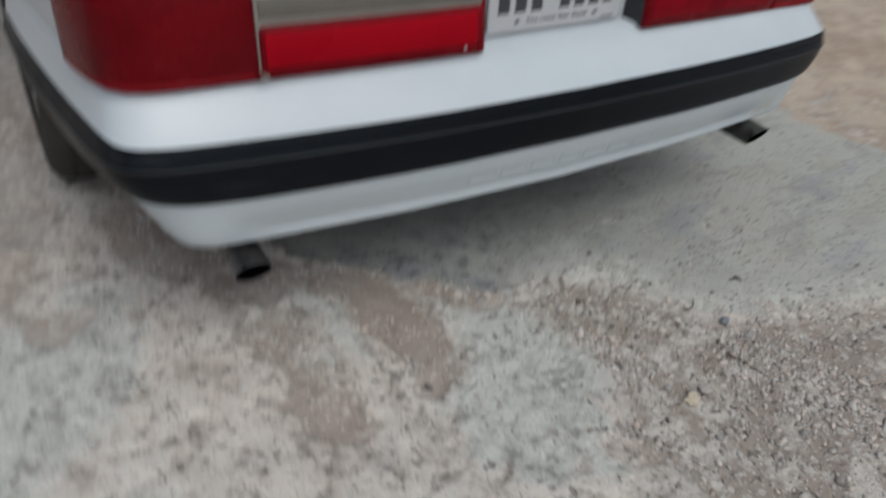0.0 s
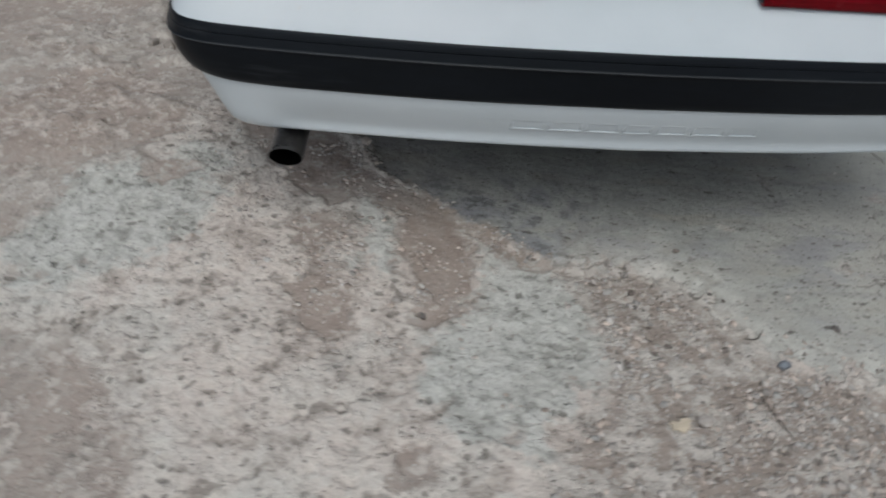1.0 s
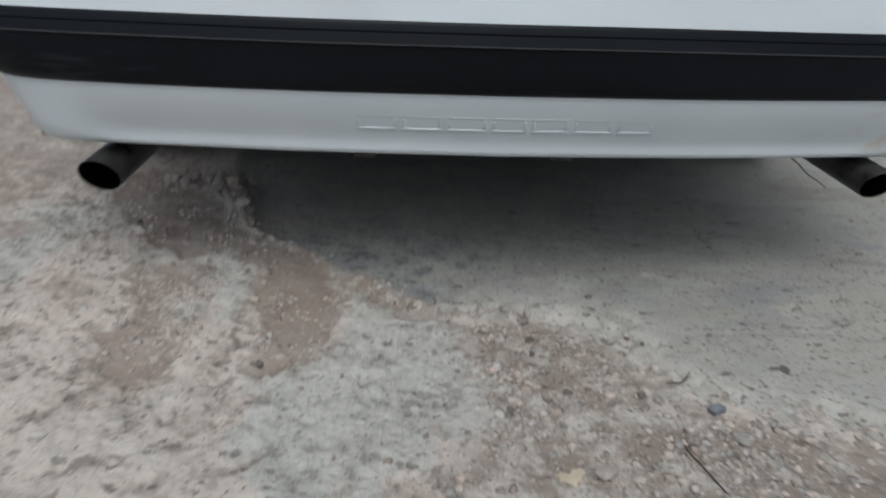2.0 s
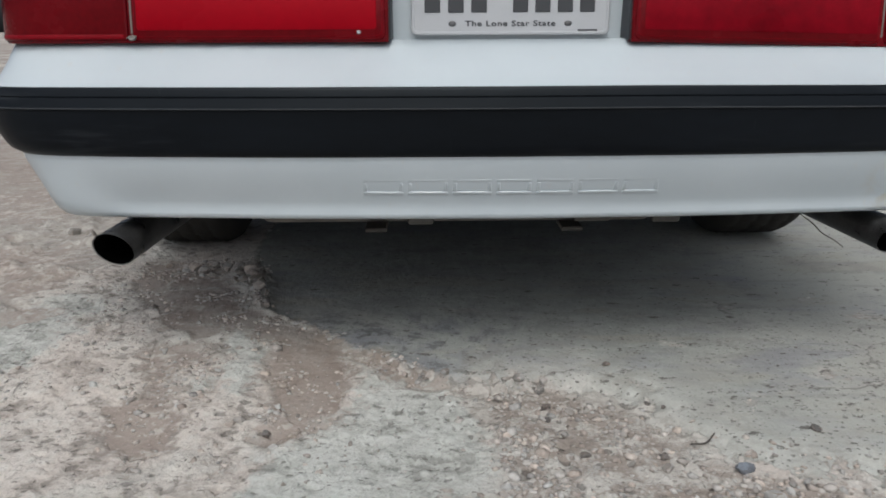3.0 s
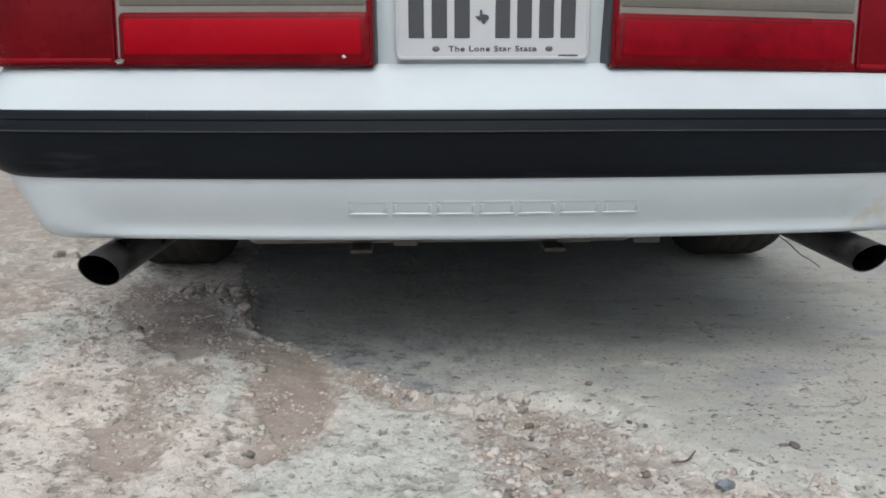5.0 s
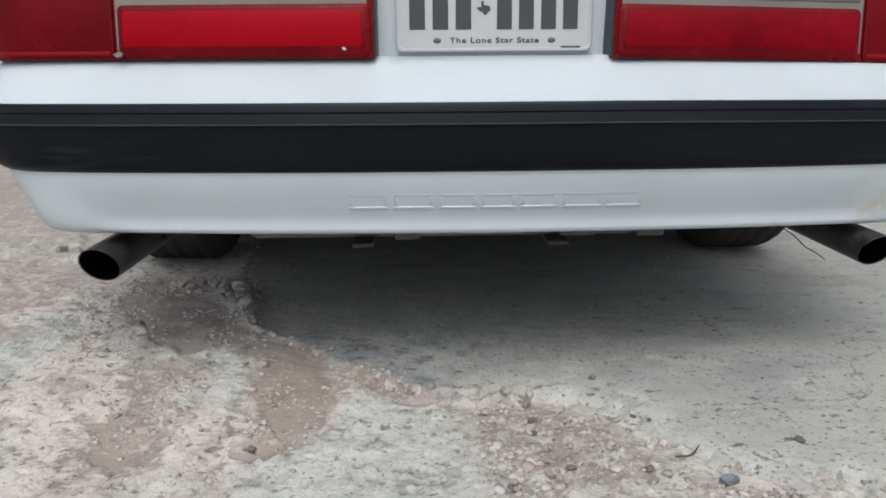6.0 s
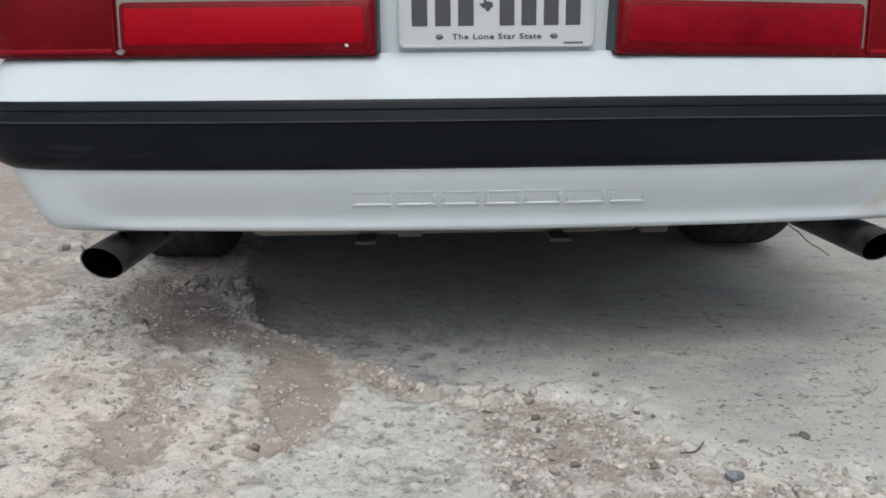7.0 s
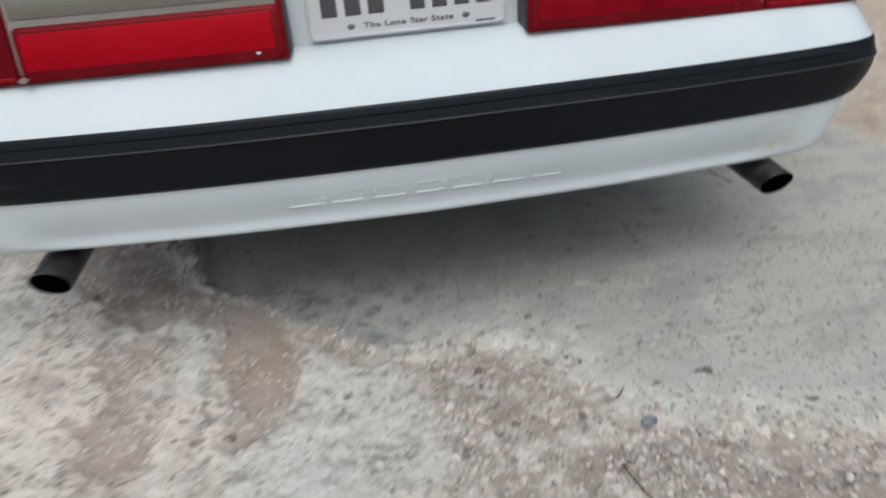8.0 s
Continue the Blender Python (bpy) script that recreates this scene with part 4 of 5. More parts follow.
def number_plate():
    """White embossed plate with plain bars for its characters, a small state outline and the motto below."""
    tilt = Matrix.Translation((0.006, 0, 0.6155)) @ Matrix.Rotation(radians(-3), 4, "X")

    def placed(bm):
        bmesh.ops.transform(bm, matrix=tilt, verts=bm.verts)
        return bm

    bm = bmesh.new()

    def outline(w, h, r, y, n=6):
        out = []
        for cx, cz, a0 in ((w - r, h - r, 0), (-w + r, h - r, 90), (-w + r, -h + r, 180), (w - r, -h + r, 270)):
            for k in range(n + 1):
                a = radians(a0 + 90 * k / n)
                out.append(bm.verts.new((cx + r * math.cos(a), y, cz + r * math.sin(a))))
        return out

    loops = [outline(0.1524, 0.0762, 0.010, 0.0015), outline(0.1524, 0.0762, 0.010, -0.001), outline(0.1508, 0.0746, 0.009, -0.0022), outline(0.1482, 0.0720, 0.008, -0.0022), outline(0.1470, 0.0708, 0.0075, -0.0008)]
    for a, b in zip(loops, loops[1:]):
        for k in range(len(a)):
            bm.faces.new((a[k], a[(k + 1) % len(a)], b[(k + 1) % len(a)], b[k]))
    bm.faces.new(loops[0])
    bm.faces.new(loops[-1])
    plate = part("number_plate", placed(bm), PLATE, car, "white number plate with dark grey marks", 25)
    for x0, x1 in ((-0.1315, -0.1075), (-0.0955, -0.0715), (-0.060, -0.036), (0.004, 0.027), (0.038, 0.061), (0.0725, 0.0955), (0.1065, 0.1295)):
        bm = box(bmesh.new(), (x0, -0.0022, -0.043), (x1, -0.0004, 0.024), 0.0007, 1)
        part("character_bar", placed(bm), INK, plate, "dark grey raised bar")
    # the small state outline between the bars
    bm = bmesh.new()
    shape = [(-0.004, 0.010), (0.000, 0.010), (0.000, 0.004), (0.006, 0.003), (0.0095, 0.002), (0.0105, -0.004), (0.006, -0.007), (0.003, -0.011), (0.0005, -0.010), (-0.002, -0.005), (-0.0045, -0.006), (-0.011, 0.0005), (-0.004, 0.001)]
    front = [bm.verts.new((x - 0.0165, -0.0020, z - 0.011)) for x, z in shape]
    back = [bm.verts.new((v.co.x, -0.0004, v.co.z)) for v in front]
    bm.faces.new(front)
    for k in range(len(front)):
        bm.faces.new((front[k], back[k], back[(k + 1) % len(front)], front[(k + 1) % len(front)]))
    part("state_outline", placed(bm), INK, plate, "small dark state outline")
    # motto
    text = bpy.data.curves.new("motto", "FONT")
    text.body, text.size, text.align_x, text.extrude = "The Lone Star State", 0.0118, "CENTER", 0.0003
    text.space_character, text.offset = 1.12, 0.00022
    ob = new("motto", text)
    bpy.context.view_layer.update()
    me = bpy.data.meshes.new_from_object(ob.evaluated_get(bpy.context.evaluated_depsgraph_get()))
    bpy.data.objects.remove(ob)
    xs = [v.co.x for v in me.vertices]
    fit = 0.139 / (max(xs) - min(xs))
    me.transform(tilt @ Matrix.Translation((0, -0.0012, -0.0632)) @ Matrix.Rotation(radians(90), 4, "X") @ Matrix.Diagonal((fit, 1.0, 1, 1)))
    finish("motto", me, INK, plate, "dark grey printed motto")
    bm = box(bmesh.new(), (0.104, -0.0014, -0.0724), (0.1345, -0.0004, -0.0684), 0.0003, 1)
    part("maker_mark", placed(bm), INK, plate)
    for x in (-0.089, 0.089):
        bm = lathe([(0.0001, -0.0026), (0.0035, -0.0024), (0.0052, -0.0012), (0.0056, 0.0), (0.0001, 0.0)], 14)
        bmesh.ops.transform(bm, matrix=Matrix.Translation((x, 0, -0.0595)) @ Matrix.Diagonal((1.15, 1, 0.8, 1)), verts=bm.verts)
        part("screw", placed(bm), SCREW, plate)


number_plate()


def tail_panel():
    """The painted panel behind the plate, between and above the lamps."""
    bm = box(bmesh.new(), (-0.70, 0.006, 0.50), (0.70, 0.03, 0.80), 0.004, 1)
    part("tail_panel", bm, WHITE, car, "white painted tail panel")


tail_panel()

WHEEL_Y, WHEEL_R, WHEELBASE, AXLE_SKEW = 0.85, 0.315, 2.55, 0.045


def body():
    """The rest of the shell: sides with wheel arches, deck, cabin."""
    side = [(0.772, 0.05), (0.785, 0.10), (0.800, 0.18), (0.818, 0.35), (0.836, 0.6), (0.85, 0.9), (0.86, 1.5), (0.865, 2.4), (0.855, 3.3), (0.835, 3.8), (0.76, 4.08), (0.5, 4.22), (0.0, 4.27)]
    right = curve_through(side, 150)
    line = np.vstack([right, (right * (-1, 1))[-2::-1]])
    y = line[:, 1]
    low = np.full(len(line), 0.275)
    low = np.where((y < WHEEL_Y - 0.28), 0.535, low)
    for c in (WHEEL_Y, WHEEL_Y + WHEELBASE):
        d = np.abs(y - c)
        arch = WHEEL_R + np.sqrt(np.maximum(0.375**2 - d**2, 0))
        low = np.where((d < 0.375) & (np.abs(line[:, 0]) > 0.7), np.maximum(low, arch), low)
    high = 0.80 + 0.04 * np.sin(np.clip(y, 0, 4.2) / 4.2 * math.pi) - 0.10 * ramp(y, 3.0, 4.2)
    rows = []
    for t, d in ((0.0, 0.03), (0.0, 0.002), (0.15, 0.0), (0.4, -0.004), (0.7, 0.0), (0.92, 0.012), (0.985, 0.024), (1.0, 0.045)):
        rows.append((inward(line, d), low + (high - low) * t))
    # deck and bonnet
    for k in (0.6, 0.25, 0.0):
        flat = inward(line, 0.045) * (k, 1)
        rows.append((flat, high + 0.02 * (1 - k)))
    part("body_shell", loft(rows), WHITE, car, "white painted body shell", 50)
    bm = bmesh.new()
    rings = []
    for z, half, y0, y1 in ((0.80, 0.72, 0.32, 3.0), (1.0, 0.66, 0.62, 2.72), (1.2, 0.60, 0.95, 2.42), (1.28, 0.56, 1.15, 2.25), (1.31, 0.48, 1.3, 2.1)):
        ring = []
        for k in range(48):
            a = 2 * math.pi * k / 48
            c, s = math.cos(a), math.sin(a)
            e = 0.32
            ring.append(bm.verts.new((half * math.copysign(abs(c) ** e, c), (y0 + y1) / 2 + (y1 - y0) / 2 * math.copysign(abs(s) ** e, s), z)))
        rings.append(ring)
    for a, b in zip(rings, rings[1:]):
        for k in range(48):
            bm.faces.new((a[k], a[(k + 1) % 48], b[(k + 1) % 48], b[k]))
    bm.faces.new(rings[-1])
    cabin = part("cabin", bm, WHITE, car, "white cabin with dark windows")
    bm = bmesh.new()
    corners = [(-0.52, 0.47, 0.90), (0.52, 0.47, 0.90), (0.46, 0.86, 1.14), (-0.46, 0.86, 1.14)]
    up = Vector((0, -0.52, 0.85)) * 0.012
    a = [bm.verts.new(c) for c in corners]
    b = [bm.verts.new(Vector(c) + up) for c in corners]
    bm.faces.new(a), bm.faces.new(b)
    for k in range(4):
        bm.faces.new((a[k], a[(k + 1) % 4], b[(k + 1) % 4], b[k]))
    part("rear_window", bm, GLASS_DARK, cabin, "dark tinted rear window")
    for s in (-1, 1):
        bm = bmesh.new()
        corners = [(0.69, 0.95, 0.90), (0.69, 2.6, 0.90), (0.615, 2.32, 1.18), (0.615, 1.15, 1.18)]
        a = [bm.verts.new((s * x, yy, z)) for x, yy, z in corners]
        b = [bm.verts.new((s * (x + 0.03), yy, z)) for x, yy, z in corners]
        bm.faces.new(a), bm.faces.new(b)
        for k in range(4):
            bm.faces.new((a[k], a[(k + 1) % 4], b[(k + 1) % 4], b[k]))
        part("side_window", bm, GLASS_DARK, cabin, "dark tinted side window")


body()


def underbody():
    bm = box(bmesh.new(), (-0.58, 0.10, 0.30), (0.58, 4.05, 0.44), 0.03)
    part("floor_pan", bm, UNDER, car, "black sealed floor pan")
    for s in (-1, 1):
        bm = box(bmesh.new(), (min(s * 0.55, s * 0.82), 1.22, 0.265), (max(s * 0.55, s * 0.82), 2.95, 0.42), 0.02)
        part("sill", bm, UNDER, car, "dark sill under the door")
        bm = box(bmesh.new(), (min(s * 0.43, s * 0.50), -0.02, 0.262), (max(s * 0.43, s * 0.50), 0.7, 0.34), 0.008)
        part("frame_rail", bm, UNDER, car, "black frame rail")
    bm = box(bmesh.new(), (-0.44, 0.17, 0.197), (0.30, 0.60, 0.33), 0.02, 3)
    part("fuel_tank", bm, TANK, car, "dusty steel fuel tank")
    for x in (-0.22, 0.14):
        bm = box(bmesh.new(), (x - 0.02, 0.13, 0.191), (x + 0.02, 0.64, 0.199), 0.002, 1)
        part("tank_strap", bm, UNDER, car, "black tank strap")
    for x0, x1, z in ((-0.160, -0.114, 0.214), (0.135, 0.200, 0.218), (0.275, 0.325, 0.2155)):
        bm = box(bmesh.new(), (x0, 0.09, z), (x1, 0.115, 0.33), 0.005, 2)
        part("hanger_bracket", bm, BRACKET, car, "dusty grey steel hanger bracket")
    bm = lathe([(0.0001, -0.72), (0.04, -0.72), (0.04, -0.14), (0.09, -0.10), (0.125, 0.0), (0.09, 0.10), (0.04, 0.14), (0.04, 0.72), (0.0001, 0.72)], 24, "x")
    bmesh.ops.transform(bm, matrix=Matrix.Translation((0, WHEEL_Y - AXLE_SKEW / 2, WHEEL_R)) @ Matrix.Rotation(AXLE_SKEW / 1.44, 4, "Z"), verts=bm.verts)
    part("rear_axle", bm, UNDER, car, "black axle with a round casing")


underbody()


def wheel(x_in, x_out, y):
    """Tyre with grooves cut round its tread, and a rim."""
    w, s = x_out - x_in, 1 if x_out > x_in else -1
    base = new("wheel")
    base.parent = car
    half = abs(w) / 2
    R = WHEEL_R
    prof = [(0.20, -half * 0.86), (0.235, -half * 0.99), (0.275, -half), (R - 0.030, -half * 0.96), (R - 0.013, -half * 0.86), (R - 0.004, -half * 0.72)]
    for g in (-0.55, -0.18, 0.18, 0.55):
        prof += [(R, half * g - 0.007), (R - 0.0018, half * g - 0.004), (R - 0.0018, half * g + 0.004), (R, half * g + 0.007)]
    prof += [(R - 0.004, half * 0.72), (R - 0.013, half * 0.86), (R - 0.030, half * 0.96), (0.275, half), (0.235, half * 0.99), (0.20, half * 0.86)]
    n = 120
    bm = lathe(prof, n, "x")
    # tread blocks: slots across the tread, staggered from rib to rib
    for v in bm.verts:
        r = math.hypot(v.co.y, v.co.z)
        if r > R - 0.0031:
            k = round(math.atan2(v.co.z, v.co.y) / (2 * math.pi) * n)
            if (k + 2 * math.floor(v.co.x / half * 2.2)) % 4 == 0:
                v.co.y, v.co.z = v.co.y * (r - 0.006) / r, v.co.z * (r - 0.006) / r
    mid = (x_in + x_out) / 2
    at = Matrix.Translation((mid, y, R + 0.004))
    bmesh.ops.transform(bm, matrix=at, verts=bm.verts)
    part("tyre", bm, TYRE, base, "dusty black tyre with grooved tread", 50)
    bm = lathe([(0.20, -half * 0.7), (0.19, -half * 0.3), (0.19, half * 0.5), (0.20, half * 0.84), (0.205, half * 0.88), (0.17, half * 0.8), (0.06, half * 0.62), (0.0001, half * 0.6), (0.0001, -half * 0.7)], 40, "x")
    if s < 0:
        for v in bm.verts:
            v.co.x = -v.co.x
    bmesh.ops.transform(bm, matrix=at, verts=bm.verts)
    part("rim", bm, RIM, base, "grey alloy rim")
    return base


for y in (WHEEL_Y, WHEEL_Y + WHEELBASE):
    wheel(0.612, 0.832, y)
    wheel(-0.616, -0.836, y - AXLE_SKEW)


def exhaust(side, r, z):
    """A straight round tail pipe, open at its end, black inside."""
    bm = lathe([(r, 0.0), (r + 0.0002, 0.004), (r, 0.008), (r, 0.55), (r - 0.0011, 0.55), (r - 0.0012, 0.012), (r - 0.0012, 0.001)], 40)
    for v in bm.verts:
        v.co.y -= 0.62 * v.co.z * (1 if v.co.y < 0.02 else 0)
    turn = Matrix.Translation((side * 0.612, -0.078, z)) @ Matrix.Rotation(radians(side * 2.0), 4, "Z") @ Matrix.Rotation(radians(0.5), 4, "X")
    bmesh.ops.transform(bm, matrix=turn, verts=bm.verts)
    pipe = part("exhaust_pipe", bm, PIPE, car, "dull sooty steel tail pipe")
    bm = lathe([(r - 0.0014, 0.0015), (r - 0.0018, 0.0015), (r - 0.0018, 0.25), (0.0001, 0.25), (0.0001, 0.252), (r - 0.0014, 0.252)], 32)
    for v in bm.verts:
        v.co.y -= 0.62 * v.co.z * (1 if v.co.y < 0.02 else 0)
    bmesh.ops.transform(bm, matrix=turn, verts=bm.verts)
    part("bore", bm, SOOT, pipe, "soot-black bore")


exhaust(1, 0.028, 0.2285)
exhaust(-1, 0.031, 0.222)


# ---- stones and gravel ----
def gravel_field():
    """Loose pebbles and chips, far too many to count."""
    rnd = np.random.RandomState(7)
    tmpl = bmesh.new()
    bmesh.ops.create_icosphere(tmpl, subdivisions=1, radius=1.0)
    bv = np.array([v.co[:] for v in tmpl.verts])
    bf = np.array([[v.index for v in f.verts] for f in tmpl.faces])
    tmpl.free()
    n = 60000
    x, y = rnd.uniform(-1.4, 1.1, n), rnd.uniform(-0.8, 1.0, n)
    x[:22000], y[:22000] = rnd.uniform(-0.3, 0.65, 22000), rnd.uniform(-0.75, 0.0, 22000)
    x[22000:32000], y[22000:32000] = rnd.uniform(-0.9, -0.1, 10000), rnd.uniform(-0.35, 0.6, 10000)
    z, slab, dirt, grav, pale, damp, crack, flake, pit = relief(x, y)
    clump = ramp(fbm(x, y, 14, 91), -0.12, 0.14)
    heap = ramp(inside(x, y, [(-0.86, 0.5), (-0.6, 0.58), (-0.44, 0.2), (-0.30, -0.05), (-0.34, -0.24), (-0.6, -0.24), (-0.8, 0.1)]), -0.05, 0.08)
    chance = 0.02 + 0.025 * ramp(fbm(x, y, 10, 92), -0.05, 0.12) * (slab < 0) * (x > -0.95) + 0.36 * ramp(grav, -0.03, 0.04) * (0.08 + 0.92 * clump ** 2) + (0.12 + 0.40 * ramp(x, -0.05, -0.12)) * clump * np.exp(-((slab / (0.025 - 0.008 * ramp(x, -0.05, -0.12))) ** 2)) - 0.02 * (slab > 0.03) + 0.05 * clump * (dirt > 0) - 0.012 * (x < -0.9) + 0.45 * heap * clump + 0.30 * damp * ramp(y, 0.02, -0.10) * (0.3 + 0.7 * clump)
    keep = rnd.uniform(0, 1, n) < chance
    x, y, z, grav, heap, slab = x[keep], y[keep], z[keep], grav[keep], heap[keep], slab[keep]
    m = len(x)
    size = 0.0011 + 0.0054 * rnd.uniform(0, 1, m) ** 3.0 + 0.0030 * (grav > 0) * rnd.uniform(0, 1, m)
    size = size + 0.0025 * heap * rnd.uniform(0, 1, m) ** 2
    size = size + 0.0035 * np.exp(-((slab / 0.014) ** 2)) * ramp(x, -0.05, -0.12) * rnd.uniform(0, 1, m) ** 2
    big = rnd.uniform(0, 1, m) < 0.05 + 0.11 * (grav > 0.01)
    size = np.where(big, size + 0.0045 * rnd.uniform(0.4, 1, m), size)
    a = rnd.uniform(0, 6.28, m)
    st = rnd.uniform(0.6, 1.2, (m, 3)) * np.array([1.0, 0.8, 0.5])
    jit = 1 + 0.42 * rnd.uniform(-1, 1, (m, len(bv)))
    v = bv[None] * jit[:, :, None] * st[:, None, :] * size[:, None, None]
    c, s = np.cos(a)[:, None], np.sin(a)[:, None]
    v = np.stack([v[:, :, 0] * c - v[:, :, 1] * s + x[:, None], v[:, :, 0] * s + v[:, :, 1] * c + y[:, None], v[:, :, 2] + (z + size * 0.12)[:, None]], 2)
    f = (bf[None] + (np.arange(m) * len(bv))[:, None, None]).reshape(-1, 3)
    me = bpy.data.meshes.new("gravel")
    me.vertices.add(m * len(bv))
    me.vertices.foreach_set("co", v.ravel())
    me.loops.add(f.size)
    me.loops.foreach_set("vertex_index", f.ravel())
    me.polygons.add(len(f))
    me.polygons.foreach_set("loop_start", np.arange(len(f)) * 3)
    me.update(calc_edges=True)
    me.materials.append(PEBBLE)
    tagged(new("gravel", me), "pale loose gravel and chips strewn on the ground", "gravel", kind="stuff")


gravel_field()


def stone(x, y, size, mat, label, category="stone", group="loose stones", flat=0.6, spin=0.0, level=2, seed=1):
    bm = bmesh.new()
    lump(bm, (0, 0, 0), size, seed, flat, spin, level)
    ob = part("stone" if category == "stone" else "concrete_lump", bm, mat, None, "", 18)
    ob.location = (x, y, height(x, y) + size * flat * 0.45)
    return tagged(ob, label, category, group)


for k, (x, y, size) in enumerate([(0.166, -0.055, 0.006), (-0.364, -0.241, 0.0085), (0.081, -0.312, 0.0075), (0.412, -0.276, 0.0075), (0.05, -0.165, 0.0075), (-0.355, -0.108, 0.004), (0.187, -0.318, 0.0085), (0.045, -0.205, 0.006), (-0.676, 0.211, 0.012), (0.203, -0.172, 0.0055), (0.22, -0.20, 0.0045), (0.10, -0.30, 0.006)]):
    stone(x, y, size, DARK_STONE, "small dark stone lying on the concrete", flat=0.55, spin=k * 1.7, seed=20 + k)
stone(0.278, -0.362, 0.014, BLUE_STONE, "blue-grey flat stone among the gravel", flat=0.5, spin=0.3, seed=41)
for k, (x, y, size) in enumerate([(-0.743, 0.504, 0.012), (-0.675, 0.481, 0.019), (-0.645, 0.455, 0.020), (-0.619, 0.428, 0.013), (-0.603, 0.488, 0.019), (-0.572, 0.470, 0.026), (-0.540, 0.452, 0.023), (-0.536, 0.374, 0.014), (-0.507, 0.354, 0.020), (-0.484, 0.290, 0.017), (-0.466, 0.242, 0.013), (-0.525, 0.405, 0.016),
                                  (-1.09, 0.79, 0.022), (-1.045, 0.78, 0.025), (-0.997, 0.766, 0.014), (-0.104, -0.08, 0.010), (-0.17, -0.055, 0.008), (-0.136, -0.082, 0.007), (0.046, -0.115, 0.012), (0.054, -0.10, 0.010), (-0.02, -0.135, 0.009), (0.078, -0.193, 0.011), (0.184, -0.348, 0.011), (0.016, -0.097, 0.013), (0.294, -0.416, 0.015), (0.10, -0.48, 0.018)]):
    stone(x, y, size, CHUNK, "broken lump of concrete at the crumbled slab edge", "rubble", "concrete lumps", 0.62, k * 0.9, 3, 60 + k)

rnd = random.Random(12)
for k in range(34):
    f = rnd.uniform(0, 1)
    x, y = -0.70 + 0.235 * f ** 0.6 + rnd.gauss(0, 0.014), 0.52 - 0.29 * f ** 1.6 + rnd.gauss(0, 0.016)
    stone(x, y, rnd.uniform(0.006, 0.014), CHUNK, "small crumb of concrete in the heap at the slab edge", "rubble", "concrete crumbs", 0.7, k * 1.3, 3, 120 + k)


# ---- twigs, litter and a loose wire ----
def thread(name, points, radius, mat, parent=None, label="", sides=6):
    """A thin bent rod through the given points."""
    line = curve_through(points, 8 * len(points))
    bm = bmesh.new()
    rings = []
    for k, q in enumerate(line):
        a, b = line[max(k - 1, 0)], line[min(k + 1, len(line) - 1)]
        t = Vector(b - a).normalized()
        u = t.orthogonal().normalized()
        w = t.cross(u)
        r = radius * (1.0 - 0.35 * abs(2 * k / (len(line) - 1) - 1))
        rings.append([bm.verts.new(Vector(q) + r * (math.cos(2 * math.pi * i / sides) * u + math.sin(2 * math.pi * i / sides) * w)) for i in range(sides)])
    for a, b in zip(rings, rings[1:]):
        for i in range(sides):
            bm.faces.new((a[i], a[(i + 1) % sides], b[(i + 1) % sides], b[i]))
    bm.faces.new(rings[0])
    bm.faces.new(rings[-1])
    return part(name, bm, mat, parent, label, 60)


TWIG = simple("dry_twig", (0.07, 0.06, 0.052), 0.8, spread=0.3, scale=60)
ORANGE = simple("orange_plastic", (0.65, 0.11, 0.05), 0.5, spread=0.2, scale=40)
TAN = simple("tan_wood", (0.50, 0.44, 0.345), 0.8, spread=0.25, scale=50)


def on_ground(points, lift):
    return [(x, y, height(x, y) + lift + dz) for x, y, dz in points]


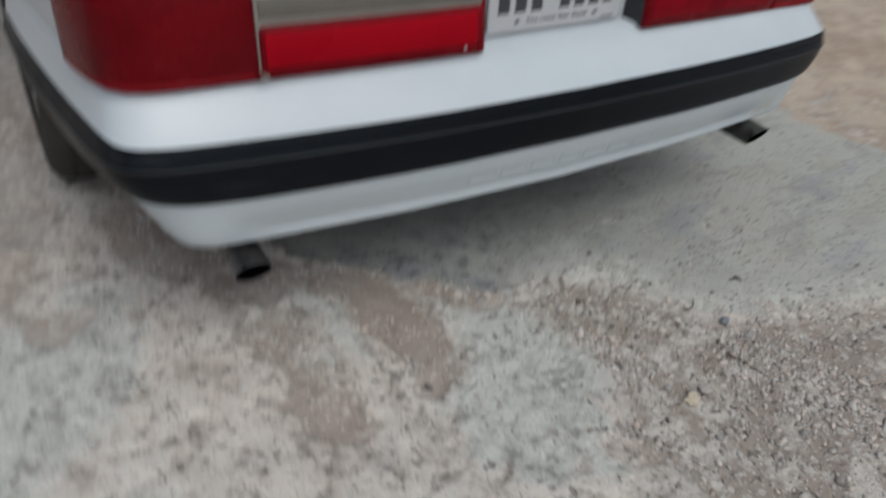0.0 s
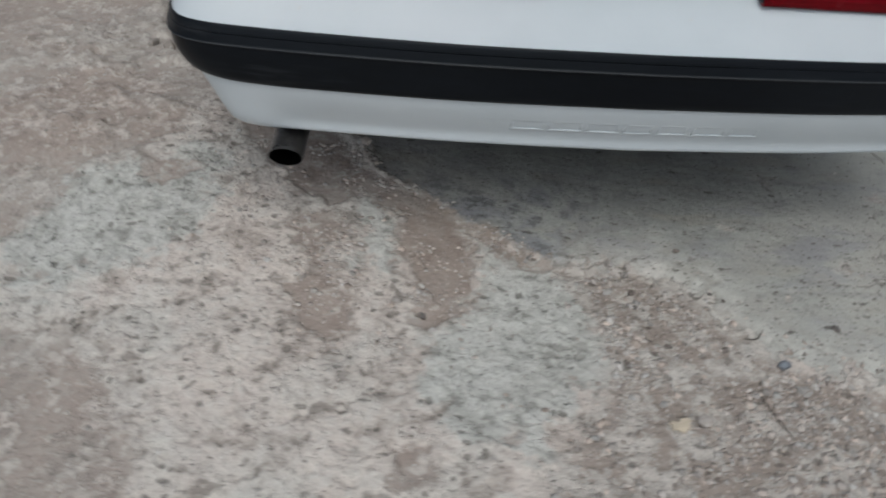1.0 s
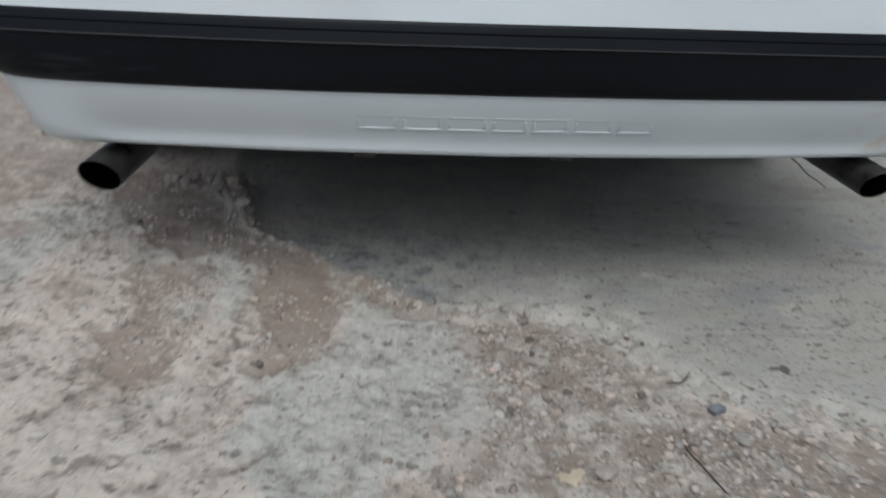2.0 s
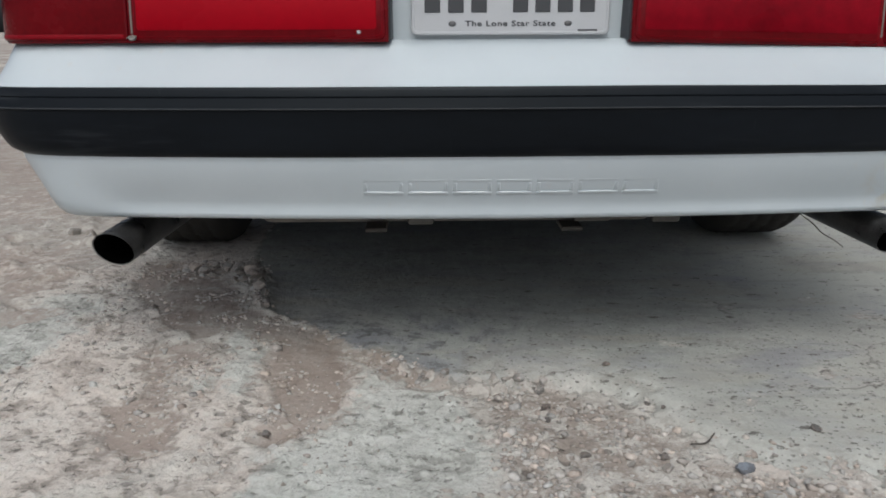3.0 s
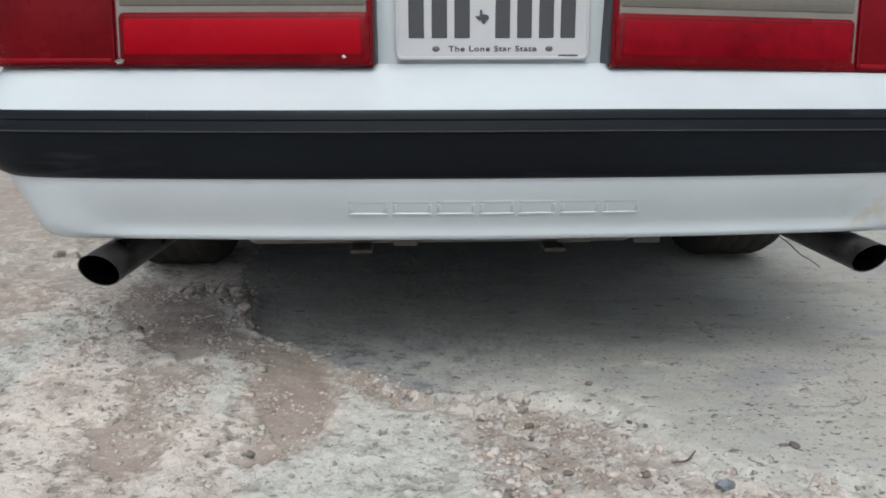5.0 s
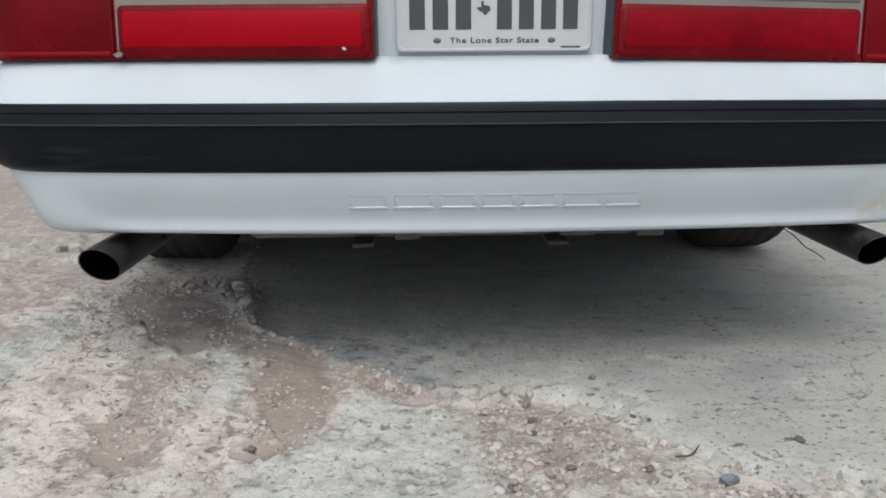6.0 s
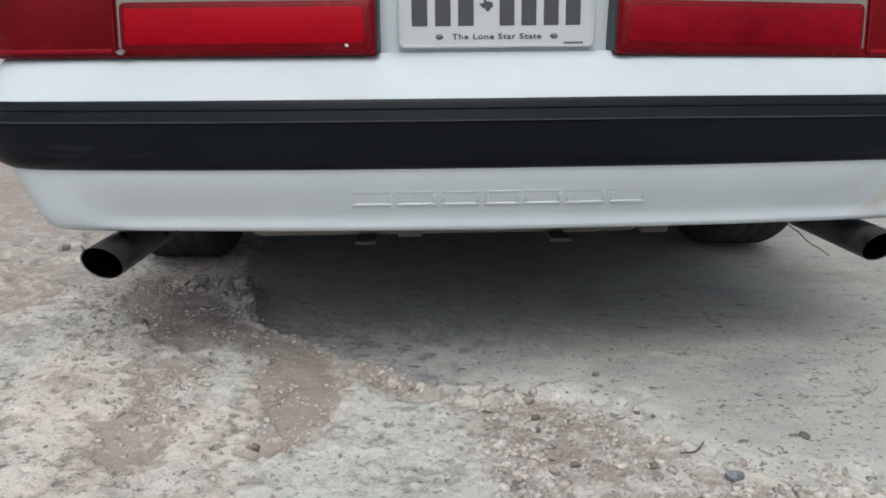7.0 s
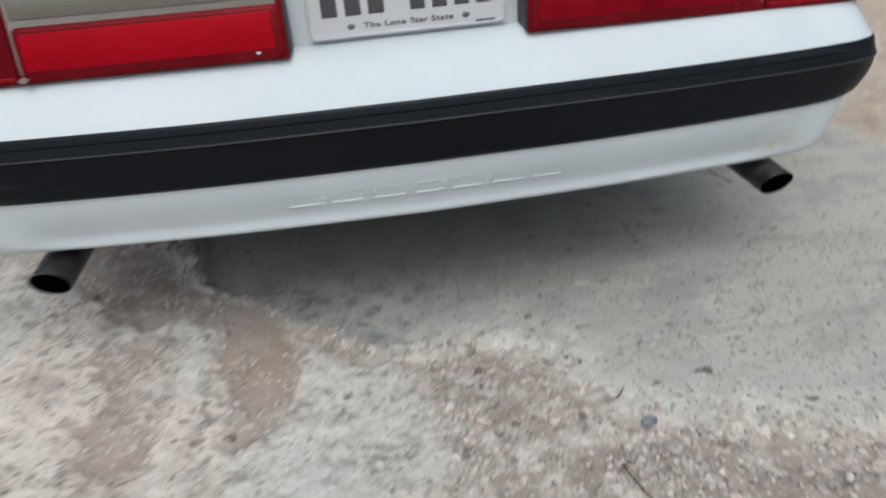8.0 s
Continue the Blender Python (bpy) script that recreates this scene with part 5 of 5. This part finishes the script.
for run, r in (([(0.213, -0.426, 0.001), (0.215, -0.452, 0.003), (0.222, -0.484, 0.002), (0.234, -0.520, 0.001)], 0.0015), ([(0.231, -0.291, 0.001), (0.25, -0.297, 0.003), (0.266, -0.283, 0.001)], 0.0015), ([(0.03, -0.291, 0.001), (0.055, -0.302, 0.002)], 0.0014)):
    tagged(thread("twig", on_ground(run, r), r, TWIG), "thin dry brown twig lying on the ground", "twig", "twigs")


def scrap(name, x, y, w, d, h, mat, label, category, spin, seed):
    """A thin curled scrap with ragged edges."""
    rnd = random.Random(seed)
    bm = bmesh.new()
    top, low = [], []
    n = 26
    for k in range(n):
        a = 2 * math.pi * k / n
        q = 1 + rnd.uniform(-0.45, 0.25)
        px, py = w * q * math.cos(a), d * q * math.sin(a)
        z = h * (0.6 + 0.8 * (px / w) ** 2)
        top.append(bm.verts.new((px, py, z + 0.0012)))
        low.append(bm.verts.new((px, py, z - 0.0012)))
    mid_t, mid_l = bm.verts.new((0, 0, h * 0.7 + 0.0012)), bm.verts.new((0, 0, h * 0.7 - 0.0012))
    for k in range(n):
        j = (k + 1) % n
        bm.faces.new((top[k], top[j], mid_t)), bm.faces.new((low[j], low[k], mid_l)), bm.faces.new((top[k], low[k], low[j], top[j]))
    bmesh.ops.rotate(bm, cent=(0, 0, 0), matrix=Matrix.Rotation(spin, 3, "Z"), verts=bm.verts)
    ob = part(name, bm, mat, None, "", 30)
    ob.location = (x, y, height(x, y) + 0.001)
    return tagged(ob, label, category)


scrap("wood_chip", 0.052, -0.492, 0.020, 0.012, 0.004, TAN, "pale tan chip of wood in the gravel", "wood chip", 0.3, 5)
scrap("litter", -1.205, 1.15, 0.022, 0.014, 0.006, ORANGE, "scrap of orange plastic on the dirt", "litter", 0.2, 8)

# a loose wire that hangs behind the tail pipe on the car's right, from a small pale clip
thread("loose_wire", [(0.486, 0.012, 0.262), (0.508, 0.022, 0.243), (0.530, 0.028, 0.228), (0.551, 0.030, 0.209), (0.572, 0.030, 0.197), (0.590, 0.030, 0.184)], 0.0011, TWIG, car, "thin dark loose wire hanging by the tail pipe")
thread("wire_clip", [(0.462, -0.010, 0.275), (0.474, 0.002, 0.268), (0.480, 0.010, 0.266), (0.489, 0.014, 0.258)], 0.0035, PLATE, car, "small pale clip holding the loose wire")
